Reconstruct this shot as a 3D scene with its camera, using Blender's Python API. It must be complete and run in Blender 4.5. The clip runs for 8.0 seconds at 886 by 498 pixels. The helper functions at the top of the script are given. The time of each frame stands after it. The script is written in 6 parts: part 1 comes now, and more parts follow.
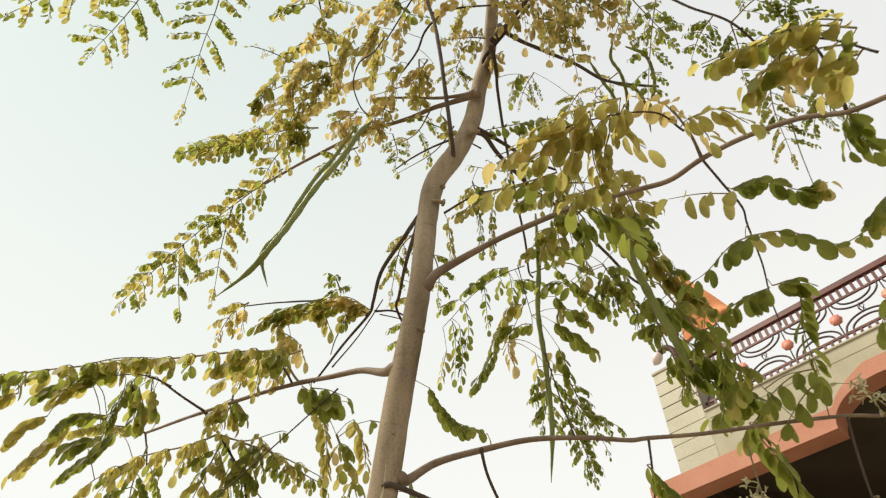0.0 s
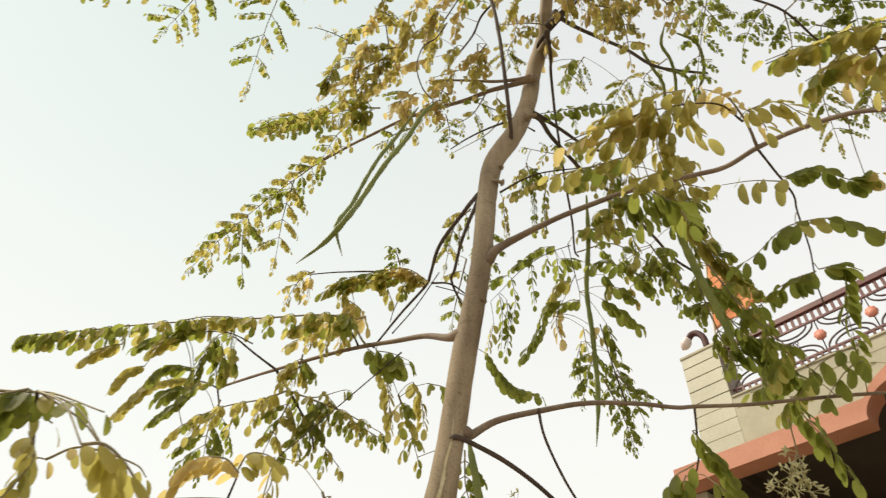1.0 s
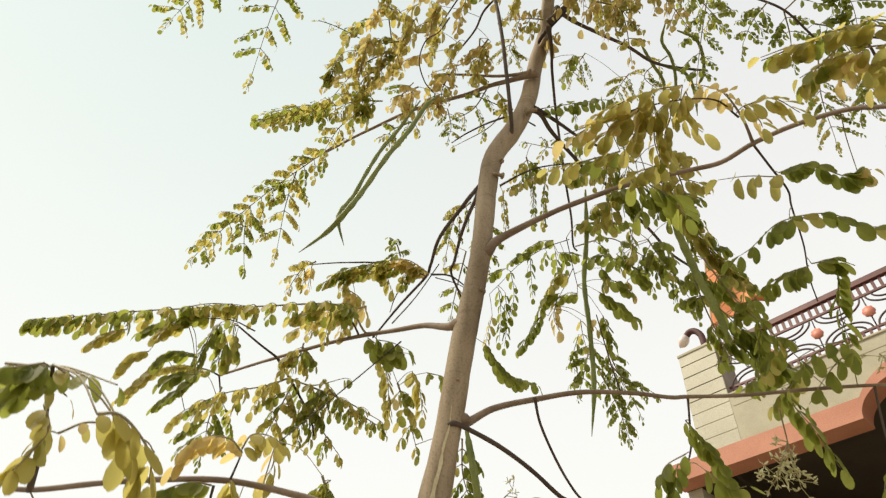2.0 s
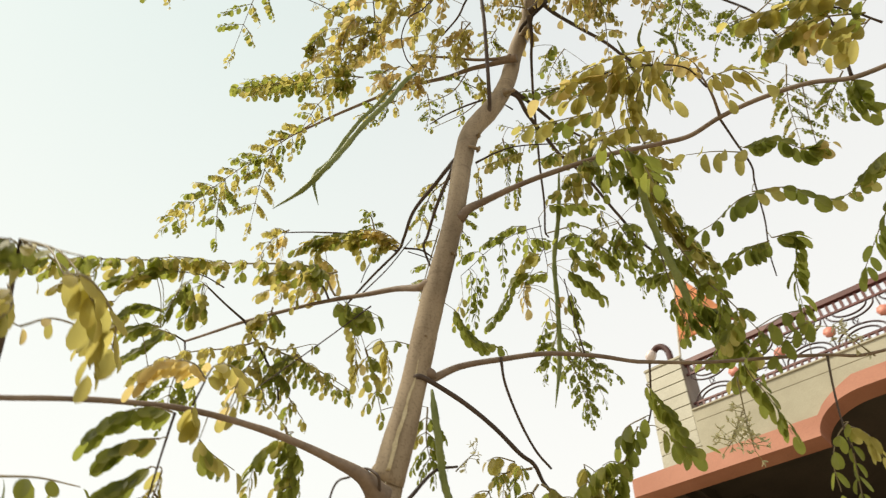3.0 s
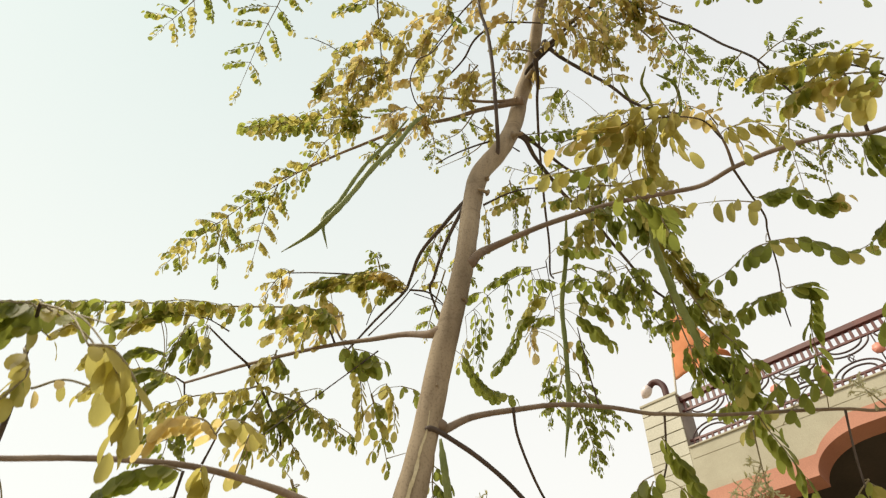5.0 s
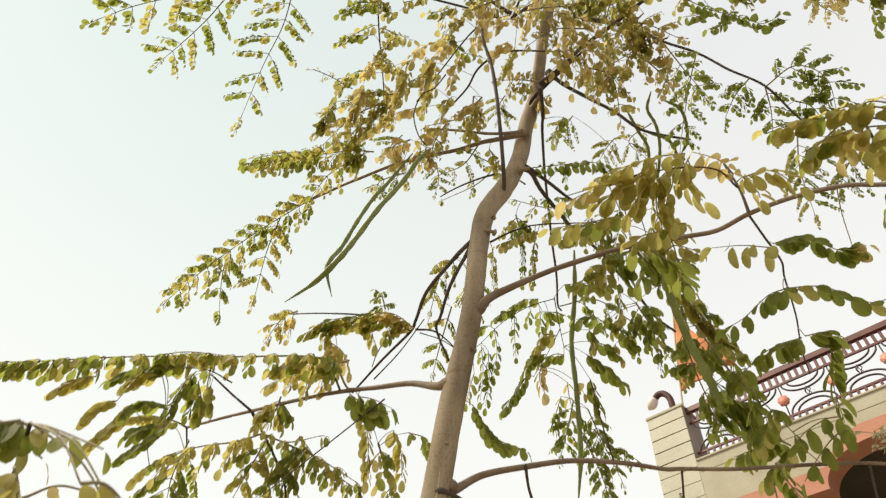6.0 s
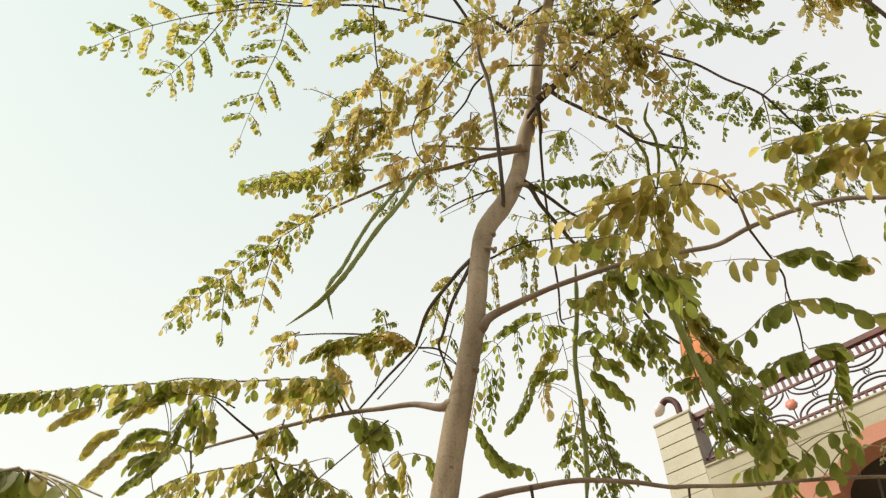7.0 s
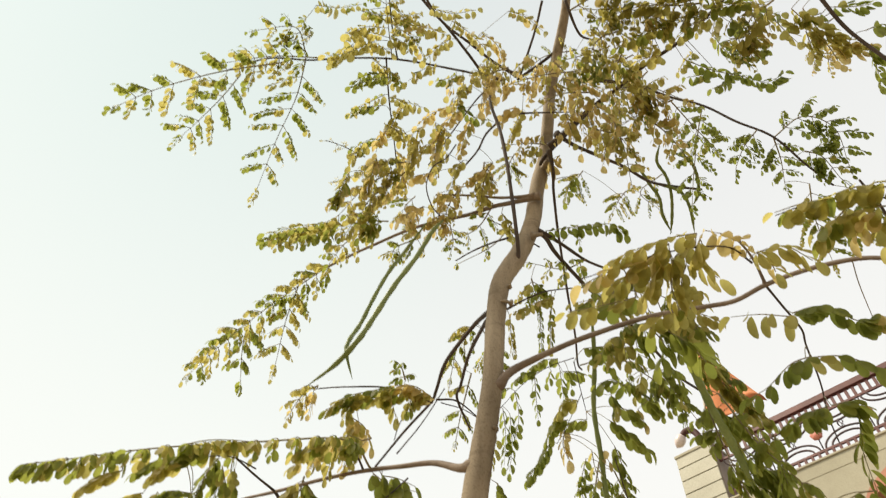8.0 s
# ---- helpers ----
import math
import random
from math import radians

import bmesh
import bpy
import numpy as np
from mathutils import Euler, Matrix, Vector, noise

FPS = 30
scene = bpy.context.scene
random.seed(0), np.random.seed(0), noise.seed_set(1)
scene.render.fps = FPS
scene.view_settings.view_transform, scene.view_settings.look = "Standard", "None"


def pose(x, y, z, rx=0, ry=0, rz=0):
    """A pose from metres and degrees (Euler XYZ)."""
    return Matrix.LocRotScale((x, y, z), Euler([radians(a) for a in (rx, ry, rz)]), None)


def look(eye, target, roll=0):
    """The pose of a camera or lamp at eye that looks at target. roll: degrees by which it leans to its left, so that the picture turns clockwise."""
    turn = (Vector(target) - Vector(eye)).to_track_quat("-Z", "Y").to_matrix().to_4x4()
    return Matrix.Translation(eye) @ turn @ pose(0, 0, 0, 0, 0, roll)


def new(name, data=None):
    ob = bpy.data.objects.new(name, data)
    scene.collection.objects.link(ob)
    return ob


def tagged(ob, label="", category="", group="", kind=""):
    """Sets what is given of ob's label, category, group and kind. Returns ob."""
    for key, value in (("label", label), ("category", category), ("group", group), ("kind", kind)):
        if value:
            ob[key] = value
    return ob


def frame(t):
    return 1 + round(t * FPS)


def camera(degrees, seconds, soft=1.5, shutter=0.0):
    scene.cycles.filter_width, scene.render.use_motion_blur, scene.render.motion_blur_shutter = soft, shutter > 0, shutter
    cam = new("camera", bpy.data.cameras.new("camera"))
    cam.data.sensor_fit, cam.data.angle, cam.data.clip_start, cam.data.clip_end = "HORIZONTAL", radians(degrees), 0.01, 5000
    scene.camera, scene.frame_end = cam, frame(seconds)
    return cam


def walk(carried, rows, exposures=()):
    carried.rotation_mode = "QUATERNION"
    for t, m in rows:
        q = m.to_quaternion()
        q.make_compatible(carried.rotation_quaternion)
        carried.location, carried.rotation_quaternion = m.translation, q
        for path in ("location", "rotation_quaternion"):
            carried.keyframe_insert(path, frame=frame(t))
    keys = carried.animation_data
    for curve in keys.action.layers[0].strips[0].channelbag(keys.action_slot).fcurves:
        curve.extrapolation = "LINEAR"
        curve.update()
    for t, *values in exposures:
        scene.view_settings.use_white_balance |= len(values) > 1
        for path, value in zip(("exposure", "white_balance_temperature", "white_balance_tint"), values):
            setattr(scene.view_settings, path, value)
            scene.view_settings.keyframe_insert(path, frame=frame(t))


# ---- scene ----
cam = camera(70.7, 8.0, soft=1.25, shutter=0.6)
PATH = [
    (0, (0.062, 0.026, 1.502), (-0.072, 1.314, 3.027), 2.3),
    (0.5, (0.058, -0.007, 1.466), (-0.078, 1.297, 2.976), 3.2),
    (1, (-0.001, -0.031, 1.429), (-0.221, 1.301, 2.904), 6.6),
    (1.5, (-0.007, -0.041, 1.426), (-0.246, 1.277, 2.911), 7.8),
    (1.7, (-0.002, -0.043, 1.422), (-0.234, 1.298, 2.887), 7.4),
    (2.8, (0.003, 0.012, 1.345), (-0.16, 1.341, 2.83), 7.3),
    (3, (0.008, 0.029, 1.33), (-0.131, 1.34, 2.834), 7.3),
    (3.5, (-0.003, 0.075, 1.296), (-0.101, 1.369, 2.818), 8.5),
    (4, (-0.005, 0.06, 1.309), (-0.12, 1.333, 2.847), 8.5),
    (4.5, (-0.027, 0.029, 1.324), (-0.161, 1.257, 2.896), 8.9),
    (4.7, (-0.029, 0.022, 1.338), (-0.143, 1.261, 2.904), 7.6),
    (5.8, (-0.04, -0.016, 1.413), (-0.184, 1.209, 2.988), 8.2),
    (6, (-0.045, -0.028, 1.429), (-0.174, 1.192, 3.009), 7.3),
    (6.5, (-0.039, -0.034, 1.438), (-0.162, 1.171, 3.03), 6.6),
    (7, (-0.041, -0.044, 1.443), (-0.179, 1.153, 3.04), 6.4),
    (7.5, (-0.044, -0.067, 1.453), (-0.194, 1.098, 3.072), 6.9),
    (8, (-0.047, -0.103, 1.467), (-0.228, 1.022, 3.11), 7.5),
]
walk(cam, [(t, look(eye, target, roll)) for t, eye, target, roll in PATH],
     exposures=[(0.0, 0.48), (1.0, 0.49), (1.7, 0.50), (2.8, 0.52), (8.0, 0.52)])

# ---- light ----
SUN_ELEVATION, SUN_AZIMUTH = 52.0, 262.0
world = bpy.data.worlds.new("hazy_sky")
scene.world = world
world.use_nodes = True
wn = world.node_tree
sky = wn.nodes.new("ShaderNodeTexSky")
sky.sky_type = "NISHITA"
sky.sun_disc = False
sky.sun_elevation = radians(SUN_ELEVATION)
sky.sun_rotation = radians(SUN_AZIMUTH)
sky.air_density, sky.dust_density, sky.ozone_density = 1.0, 7.0, 1.0
soft_sky = wn.nodes.new("ShaderNodeHueSaturation")
soft_sky.inputs["Saturation"].default_value = 0.5
wn.links.new(sky.outputs["Color"], soft_sky.inputs["Color"])
haze = wn.nodes.new("ShaderNodeMix")
haze.data_type = "RGBA"
haze.inputs[0].default_value = 0.995
# the haze is whiter towards the horizon, cooler overhead
direction = wn.nodes.new("ShaderNodeTexCoord")
height = wn.nodes.new("ShaderNodeSeparateXYZ")
wn.links.new(direction.outputs["Generated"], height.inputs[0])
veil = wn.nodes.new("ShaderNodeMix")
veil.data_type = "RGBA"
veil.inputs[6].default_value = (4.86, 4.80, 4.56, 1)
# overhead it is a little greener towards the sun's side, greyer away from it
crown = wn.nodes.new("ShaderNodeMix")
crown.data_type = "RGBA"
crown.inputs[6].default_value = (3.18, 3.86, 3.66, 1)
crown.inputs[7].default_value = (3.66, 3.74, 3.76, 1)
across = wn.nodes.new("ShaderNodeMapRange")
across.interpolation_type = "SMOOTHSTEP"
across.inputs["From Min"].default_value, across.inputs["From Max"].default_value = -0.75, 0.35
wn.links.new(height.outputs["X"], across.inputs["Value"])
wn.links.new(across.outputs["Result"], crown.inputs[0])
wn.links.new(crown.outputs[2], veil.inputs[7])
rise = wn.nodes.new("ShaderNodeMath")
rise.operation = "MULTIPLY"
wn.links.new(height.outputs["Z"], rise.inputs[0])
wn.links.new(height.outputs["Z"], rise.inputs[1])
wn.links.new(rise.outputs[0], veil.inputs[0])
wn.links.new(veil.outputs[2], haze.inputs[7])
wn.links.new(soft_sky.outputs["Color"], haze.inputs[6])
wn.links.new(haze.outputs[2], wn.nodes["Background"].inputs["Color"])
wn.nodes["Background"].inputs["Strength"].default_value = 0.15

sun = new("sun", bpy.data.lights.new("sun", "SUN"))
sun.data.energy, sun.data.angle, sun.data.color = 3.3, radians(16), (1.0, 0.88, 0.70)
az, el = radians(SUN_AZIMUTH), radians(SUN_ELEVATION)
sun_from = Vector((math.sin(az) * math.cos(el), math.cos(az) * math.cos(el), math.sin(el)))
sun.matrix_world = look(sun_from * 30, (0, 0, 0))


# ---- materials ----
def material(name, rough=0.6, metal=0.0):
    m = bpy.data.materials.new(name)
    m.use_nodes = True
    b = m.node_tree.nodes["Principled BSDF"]
    b.inputs["Roughness"].default_value = rough
    b.inputs["Metallic"].default_value = metal
    return m, m.node_tree, b


def noise_node(nt, scale, detail=4.0, stretch=None):
    co = nt.nodes.new("ShaderNodeTexCoord")
    n = nt.nodes.new("ShaderNodeTexNoise")
    n.inputs["Scale"].default_value, n.inputs["Detail"].default_value = scale, detail
    if stretch:
        mp = nt.nodes.new("ShaderNodeMapping")
        mp.inputs["Scale"].default_value = stretch
        nt.links.new(co.outputs["Object"], mp.inputs["Vector"])
        nt.links.new(mp.outputs["Vector"], n.inputs["Vector"])
    else:
        nt.links.new(co.outputs["Object"], n.inputs["Vector"])
    return n


def ramp(nt, source, stops):
    r = nt.nodes.new("ShaderNodeValToRGB")
    while len(r.color_ramp.elements) < len(stops):
        r.color_ramp.elements.new(0.5)
    for e, (p, c) in zip(r.color_ramp.elements, stops):
        e.position, e.color = p, (*c, 1)
    nt.links.new(source, r.inputs["Fac"])
    return r


def mix(nt, a, b, fac, mode="MULTIPLY"):
    m = nt.nodes.new("ShaderNodeMix")
    m.data_type, m.blend_type = "RGBA", mode
    nt.links.new(a, m.inputs[6])
    nt.links.new(b, m.inputs[7])
    if isinstance(fac, float):
        m.inputs[0].default_value = fac
    else:
        nt.links.new(fac, m.inputs[0])
    return m.outputs[2]


def bump(nt, b, source, strength, distance):
    n = nt.nodes.new("ShaderNodeBump")
    n.inputs["Strength"].default_value, n.inputs["Distance"].default_value = strength, distance
    nt.links.new(source, n.inputs["Height"])
    nt.links.new(n.outputs["Normal"], b.inputs["Normal"])


def surface(name, stops, scale, rough=0.7, fine=None, relief=0.2, depth=0.004, metal=0.0, stretch=None):
    """A weathered surface: coarse stains, fine grain and a little relief."""
    m, nt, b = material(name, rough, metal)
    coarse = noise_node(nt, scale, 6.0, stretch)
    grain = noise_node(nt, fine or scale * 14, 5.0)
    colour = ramp(nt, coarse.outputs["Fac"], stops).outputs["Color"]
    speck = ramp(nt, grain.outputs["Fac"], [(0.3, (0.72, 0.72, 0.72)), (0.65, (1, 1, 1))]).outputs["Color"]
    nt.links.new(mix(nt, colour, speck, 0.7), b.inputs["Base Color"])
    bump(nt, b, grain.outputs["Fac"], relief, depth)
    return m


def leaf_material(name, dark, mid, pale, glow):
    """A thin leaf: varied from leaflet to leaflet, mottled, veined, and letting light through."""
    m, nt, b = material(name, 0.5)
    geo, info = nt.nodes.new("ShaderNodeNewGeometry"), nt.nodes.new("ShaderNodeObjectInfo")
    add = nt.nodes.new("ShaderNodeMix")
    add.inputs[0].default_value = 0.42
    nt.links.new(info.outputs["Random"], add.inputs[2])
    nt.links.new(geo.outputs["Random Per Island"], add.inputs[3])
    colour = ramp(nt, add.outputs[0], [(0.08, dark), (0.5, mid), (0.92, pale)]).outputs["Color"]
    mottle = noise_node(nt, 55, 3.0)
    spots = ramp(nt, mottle.outputs["Fac"], [(0.3, (0.7, 0.66, 0.55)), (0.6, (1, 1, 1))]).outputs["Color"]
    colour = mix(nt, colour, spots, 0.8)
    nt.links.new(colour, b.inputs["Base Color"])
    bump(nt, b, mottle.outputs["Fac"], 0.15, 0.002)
    b.inputs["Specular IOR Level"].default_value = 0.25
    thin = nt.nodes.new("ShaderNodeBsdfTranslucent")
    warm = nt.nodes.new("ShaderNodeRGB")
    warm.outputs[0].default_value = (*glow, 1)
    nt.links.new(mix(nt, colour, warm.outputs[0], 0.45, "MIX"), thin.inputs["Color"])
    both = nt.nodes.new("ShaderNodeMixShader")
    both.inputs[0].default_value = 0.70
    nt.links.new(b.outputs[0], both.inputs[1])
    nt.links.new(thin.outputs[0], both.inputs[2])
    nt.links.new(both.outputs[0], nt.nodes["Material Output"].inputs["Surface"])
    return m


def bark_material():
    """Smooth young bark: long pale streaks, darker weathered patches, fine corky specks and faint rings."""
    m, nt, b = material("trunk_bark", 0.8)
    patch = noise_node(nt, 7, 6.0, (1, 1, 0.45))
    colour = ramp(nt, patch.outputs["Fac"], [(0.28, (0.17, 0.13, 0.08)), (0.5, (0.295, 0.232, 0.15)), (0.75, (0.43, 0.35, 0.24))]).outputs["Color"]
    streak = noise_node(nt, 45, 5.0, (1, 1, 0.10))
    colour = mix(nt, colour, ramp(nt, streak.outputs["Fac"], [(0.30, (0.60, 0.57, 0.52)), (0.60, (1, 1, 1)), (0.75, (1.0, 1.0, 0.96))]).outputs["Color"], 0.8)
    ring = noise_node(nt, 30, 3.0, (0.12, 0.12, 1.6))
    colour = mix(nt, colour, ramp(nt, ring.outputs["Fac"], [(0.30, (0.66, 0.62, 0.58)), (0.42, (1, 1, 1))]).outputs["Color"], 0.7)
    speck = noise_node(nt, 260, 3.0)
    colour = mix(nt, colour, ramp(nt, speck.outputs["Fac"], [(0.30, (0.55, 0.5, 0.45)), (0.5, (1, 1, 1))]).outputs["Color"], 0.6)
    nt.links.new(colour, b.inputs["Base Color"])
    bump(nt, b, mix(nt, streak.outputs["Color"], speck.outputs["Color"], 0.5), 0.5, 0.003)
    return m


GREEN = leaf_material("leaf_green", (0.100, 0.128, 0.024), (0.180, 0.206, 0.042), (0.30, 0.31, 0.072), (0.50, 0.54, 0.10))
OLIVE = leaf_material("leaf_olive", (0.27, 0.260, 0.062), (0.395, 0.362, 0.098), (0.52, 0.455, 0.155), (0.74, 0.65, 0.20))
YELLOW = leaf_material("leaf_yellow", (0.46, 0.362, 0.125), (0.565, 0.455, 0.180), (0.665, 0.555, 0.265), (0.83, 0.675, 0.27))
LEAVES = (GREEN, OLIVE, YELLOW)
STEM = surface("leaf_stem", [(0.3, (0.20, 0.17, 0.08)), (0.7, (0.30, 0.24, 0.13))], 20, 0.6)
# bark colour darkened to stand for wood backlit by the bright sky
TWIG = surface("backlit_bark", [(0.3, (0.045, 0.031, 0.022)), (0.7, (0.092, 0.064, 0.046))], 22, 0.75, 160, 0.35)
LIMB = surface("limb_bark", [(0.3, (0.15, 0.105, 0.070)), (0.7, (0.28, 0.21, 0.145))], 18, 0.75, 150, 0.35)
BARK = bark_material()
SPLIT = surface("split_bark", [(0.3, (0.50, 0.42, 0.24)), (0.7, (0.62, 0.55, 0.36))], 40, 0.8, 200, 0.4)
POD = surface("pod_skin", [(0.3, (0.135, 0.175, 0.035)), (0.7, (0.22, 0.255, 0.06))], 25, 0.55, 220, 0.3, 0.002)
CREAM = leaf_material("blossom_cream", (0.40, 0.38, 0.20), (0.54, 0.51, 0.30), (0.66, 0.63, 0.44), (0.7, 0.66, 0.4))
TILE = surface("cream_tile", [(0.3, (0.36, 0.345, 0.25)), (0.7, (0.445, 0.43, 0.325))], 2.5, 0.5, 60, 0.1)
PLASTER = surface("cream_plaster", [(0.3, (0.33, 0.305, 0.215)), (0.55, (0.415, 0.39, 0.285)), (0.75, (0.465, 0.44, 0.33))], 1.8, 0.8, 120, 0.12)
BAND = surface("terracotta_paint", [(0.3, (0.42, 0.18, 0.11)), (0.7, (0.52, 0.24, 0.155))], 2.2, 0.75, 110, 0.12)
GROUT = surface("dark_joint", [(0.3, (0.10, 0.085, 0.06)), (0.7, (0.16, 0.14, 0.10))], 6, 0.9)
SIDE_PLASTER = surface("brown_grey_plaster", [(0.3, (0.20, 0.155, 0.12)), (0.7, (0.29, 0.235, 0.19))], 3.0, 0.85, 90, 0.2)
PLASTER_JOINT = surface("plaster_joint", [(0.3, (0.20, 0.18, 0.115)), (0.7, (0.27, 0.245, 0.16))], 6, 0.9)
# brown plaster darkened so that its colour carries the verandah's shade
SHADED_PLASTER = surface("shaded_brown_plaster", [(0.3, (0.040, 0.030, 0.020)), (0.7, (0.065, 0.048, 0.033))], 2.0, 0.85, 40, 0.3)
IRON = surface("maroon_iron", [(0.3, (0.085, 0.022, 0.018)), (0.7, (0.15, 0.045, 0.035))], 8, 0.5, 90, 0.2)
DARK_IRON = surface("dark_iron", [(0.3, (0.035, 0.018, 0.016)), (0.7, (0.07, 0.035, 0.03))], 8, 0.5, 90, 0.2)
ROSETTE = surface("salmon_enamel", [(0.3, (0.55, 0.19, 0.13)), (0.7, (0.66, 0.27, 0.19))], 9, 0.5)
ORANGE = surface("orange_cloth", [(0.3, (0.55, 0.19, 0.07)), (0.7, (0.68, 0.29, 0.13))], 3, 0.9, 300, 0.2)
PIPE = surface("maroon_pipe", [(0.3, (0.045, 0.012, 0.010)), (0.7, (0.08, 0.024, 0.02))], 8, 0.7)
BULB = surface("bulb_glass", [(0.3, (0.62, 0.50, 0.46)), (0.7, (0.74, 0.66, 0.62))], 5, 0.3)
BAMBOO = surface("pole_bamboo", [(0.3, (0.45, 0.40, 0.30)), (0.7, (0.58, 0.53, 0.42))], 6, 0.6)
EARTH = surface("dry_earth", [(0.3, (0.22, 0.17, 0.115)), (0.55, (0.31, 0.25, 0.175)), (0.8, (0.37, 0.31, 0.23))], 0.8, 0.95, 18, 0.5, 0.02)


# ---- shaping ----
def mesh_from(name, verts, faces, mats, smooth=True, index=None):
    me = bpy.data.meshes.new(name)
    me.from_pydata([tuple(v) for v in verts], [], faces)
    for m in mats if isinstance(mats, (list, tuple)) else [mats]:
        me.materials.append(m)
    if smooth:
        me.polygons.foreach_set("use_smooth", [True] * len(me.polygons))
    if index is not None:
        me.polygons.foreach_set("material_index", index)
    me.update()
    return me


def part(name, mesh, parent, label="", kind=""):
    """A mesh, given in world metres, as a part of a thing or of a part."""
    ob = new(name, mesh)
    ob.parent = parent
    if parent.parent is None:
        ob.matrix_parent_inverse = Matrix.Translation(-parent.location)
    return tagged(ob, label, "", "", kind)


def spline(points, steps):
    """A smooth run through the points, and where along them each sample lies."""
    p = [Vector(q) for q in points]
    p = [2 * p[0] - p[1]] + p + [2 * p[-1] - p[-2]]
    out, where = [], []
    n = len(p) - 3
    for i in range(n):
        a, b, c, d = p[i:i + 4]
        for k in range(steps + (i == n - 1)):
            t = k / steps
            out.append(0.5 * (2 * b + (c - a) * t + (2 * a - 5 * b + 4 * c - d) * t * t + (3 * b - a - 3 * c + d) * t ** 3))
            where.append((i + t) / n)
    return out, where


def frames(path):
    """Direction, side and normal along a path, carried on without twist."""
    out, side = [], None
    for i, p in enumerate(path):
        d = (path[min(i + 1, len(path) - 1)] - path[max(i - 1, 0)]).normalized()
        if side is None:
            side = d.cross(Vector((0.31, 0.17, 0.93)))
        side = (side - d * side.dot(d)).normalized()
        out.append((d, side, d.cross(side)))
    return out


def tube(path, radii, sides, rough=0.0, tip=True):
    """A tapered limb with slightly uneven girth. Returns verts and faces."""
    verts, faces = [], []
    for i, (p, (d, s, n)) in enumerate(zip(path, frames(path))):
        for k in range(sides):
            a = 2 * math.pi * k / sides
            q = s * math.cos(a) + n * math.sin(a)
            r = radii[i] * (1 + rough * noise.noise((p + q * radii[i]) * 28))
            verts.append(p + q * r)
    for i in range(len(path) - 1):
        for k in range(sides):
            a, b = i * sides + k, i * sides + (k + 1) % sides
            faces.append((a, b, b + sides, a + sides))
    verts += [path[0], path[-1] + frames(path)[-1][0] * radii[-1] * (0.8 if tip else 0)]
    last = (len(path) - 1) * sides
    for k in range(sides):
        faces.append((len(verts) - 2, (k + 1) % sides, k))
        faces.append((len(verts) - 1, last + k, last + (k + 1) % sides))
    return verts, faces


def box(lo, hi, at=None):
    """Corners and faces of a block; at() maps house coordinates to the world."""
    v = [Vector((x, y, z)) for z in (lo[2], hi[2]) for y in (lo[1], hi[1]) for x in (lo[0], hi[0])]
    f = [(0, 2, 3, 1), (4, 5, 7, 6), (0, 1, 5, 4), (2, 6, 7, 3), (0, 4, 6, 2), (1, 3, 7, 5)]
    return ([at(q) for q in v] if at else v), f


def bevelled(name, lo, hi, mat, at, edge=0.006):
    """A block with softened edges, as a mesh in the world."""
    bm = bmesh.new()
    v, f = box(lo, hi, at)
    vs = [bm.verts.new(q) for q in v]
    for q in f:
        bm.faces.new([vs[i] for i in q])
    bmesh.ops.recalc_face_normals(bm, faces=bm.faces)
    bmesh.ops.bevel(bm, geom=bm.edges[:], offset=edge, segments=2, profile=0.5, affect="EDGES")
    me = bpy.data.meshes.new(name)
    bm.to_mesh(me)
    bm.free()
    me.materials.append(mat)
    return me


# ---- ground ----
def ground_sheet():
    n, verts, faces = 60, [], []
    for j in range(n + 1):
        for i in range(n + 1):
            u, v = (i / n * 2 - 1), (j / n * 2 - 1)
            x, y = 1500 * u ** 5 + 12 * u, 1500 * v ** 5 + 12 * v
            near = max(0.0, 1 - math.hypot(x, y) / 40)
            verts.append((x, y, near * 0.05 * (noise.noise(Vector((x * 0.7, y * 0.7, 0))) - 0.3) - 0.01))
    for j in range(n):
        for i in range(n):
            a = j * (n + 1) + i
            faces.append((a, a + 1, a + n + 2, a + n + 1))
    return tagged(new("ground", mesh_from("ground", verts, faces, EARTH)), "dry bare brown earth of a yard", "ground", kind="structure")


ground_sheet()

# ---- house ----
FRONT = Matrix.Translation((2.172, 6.703, 0.11)) @ Matrix.Rotation(radians(-43.9), 4, "Z")


def house_at(v):
    """House coordinates: x along the front, y into the house, z up."""
    return FRONT @ Vector(v)


def house_box(name, lo, hi, mat, parent, label="", edge=0.006):
    return part(name, bevelled(name, lo, hi, mat, house_at, edge), parent, label)


def house_tube(name, points, r, mat, parent, sides=8, steps=6, label=""):
    path, _ = spline([house_at(p) for p in points], steps)
    v, f = tube(path, [r] * len(path), sides, tip=False)
    return part(name, mesh_from(name, v, f, mat), parent, label)


def beam_with_arch():
    """The beam over the verandah: straight at one end, rising in a flat arch along the rest."""
    low, high, end = 4.95, 5.30, 6.6
    edge = [(-0.40, low), (1.72, low)]
    edge += [(1.72 + 0.55 * (1 - math.cos(a)), low + (high - low) * math.sin(a)) for a in [k * math.pi / 24 for k in range(1, 13)]]
    edge += [(4.2, high)]
    edge += [(4.2 + 0.55 * math.sin(a), high - (high - low) * (1 - math.cos(a))) for a in [k * math.pi / 24 for k in range(1, 13)]]
    edge += [(end, low)]
    return edge


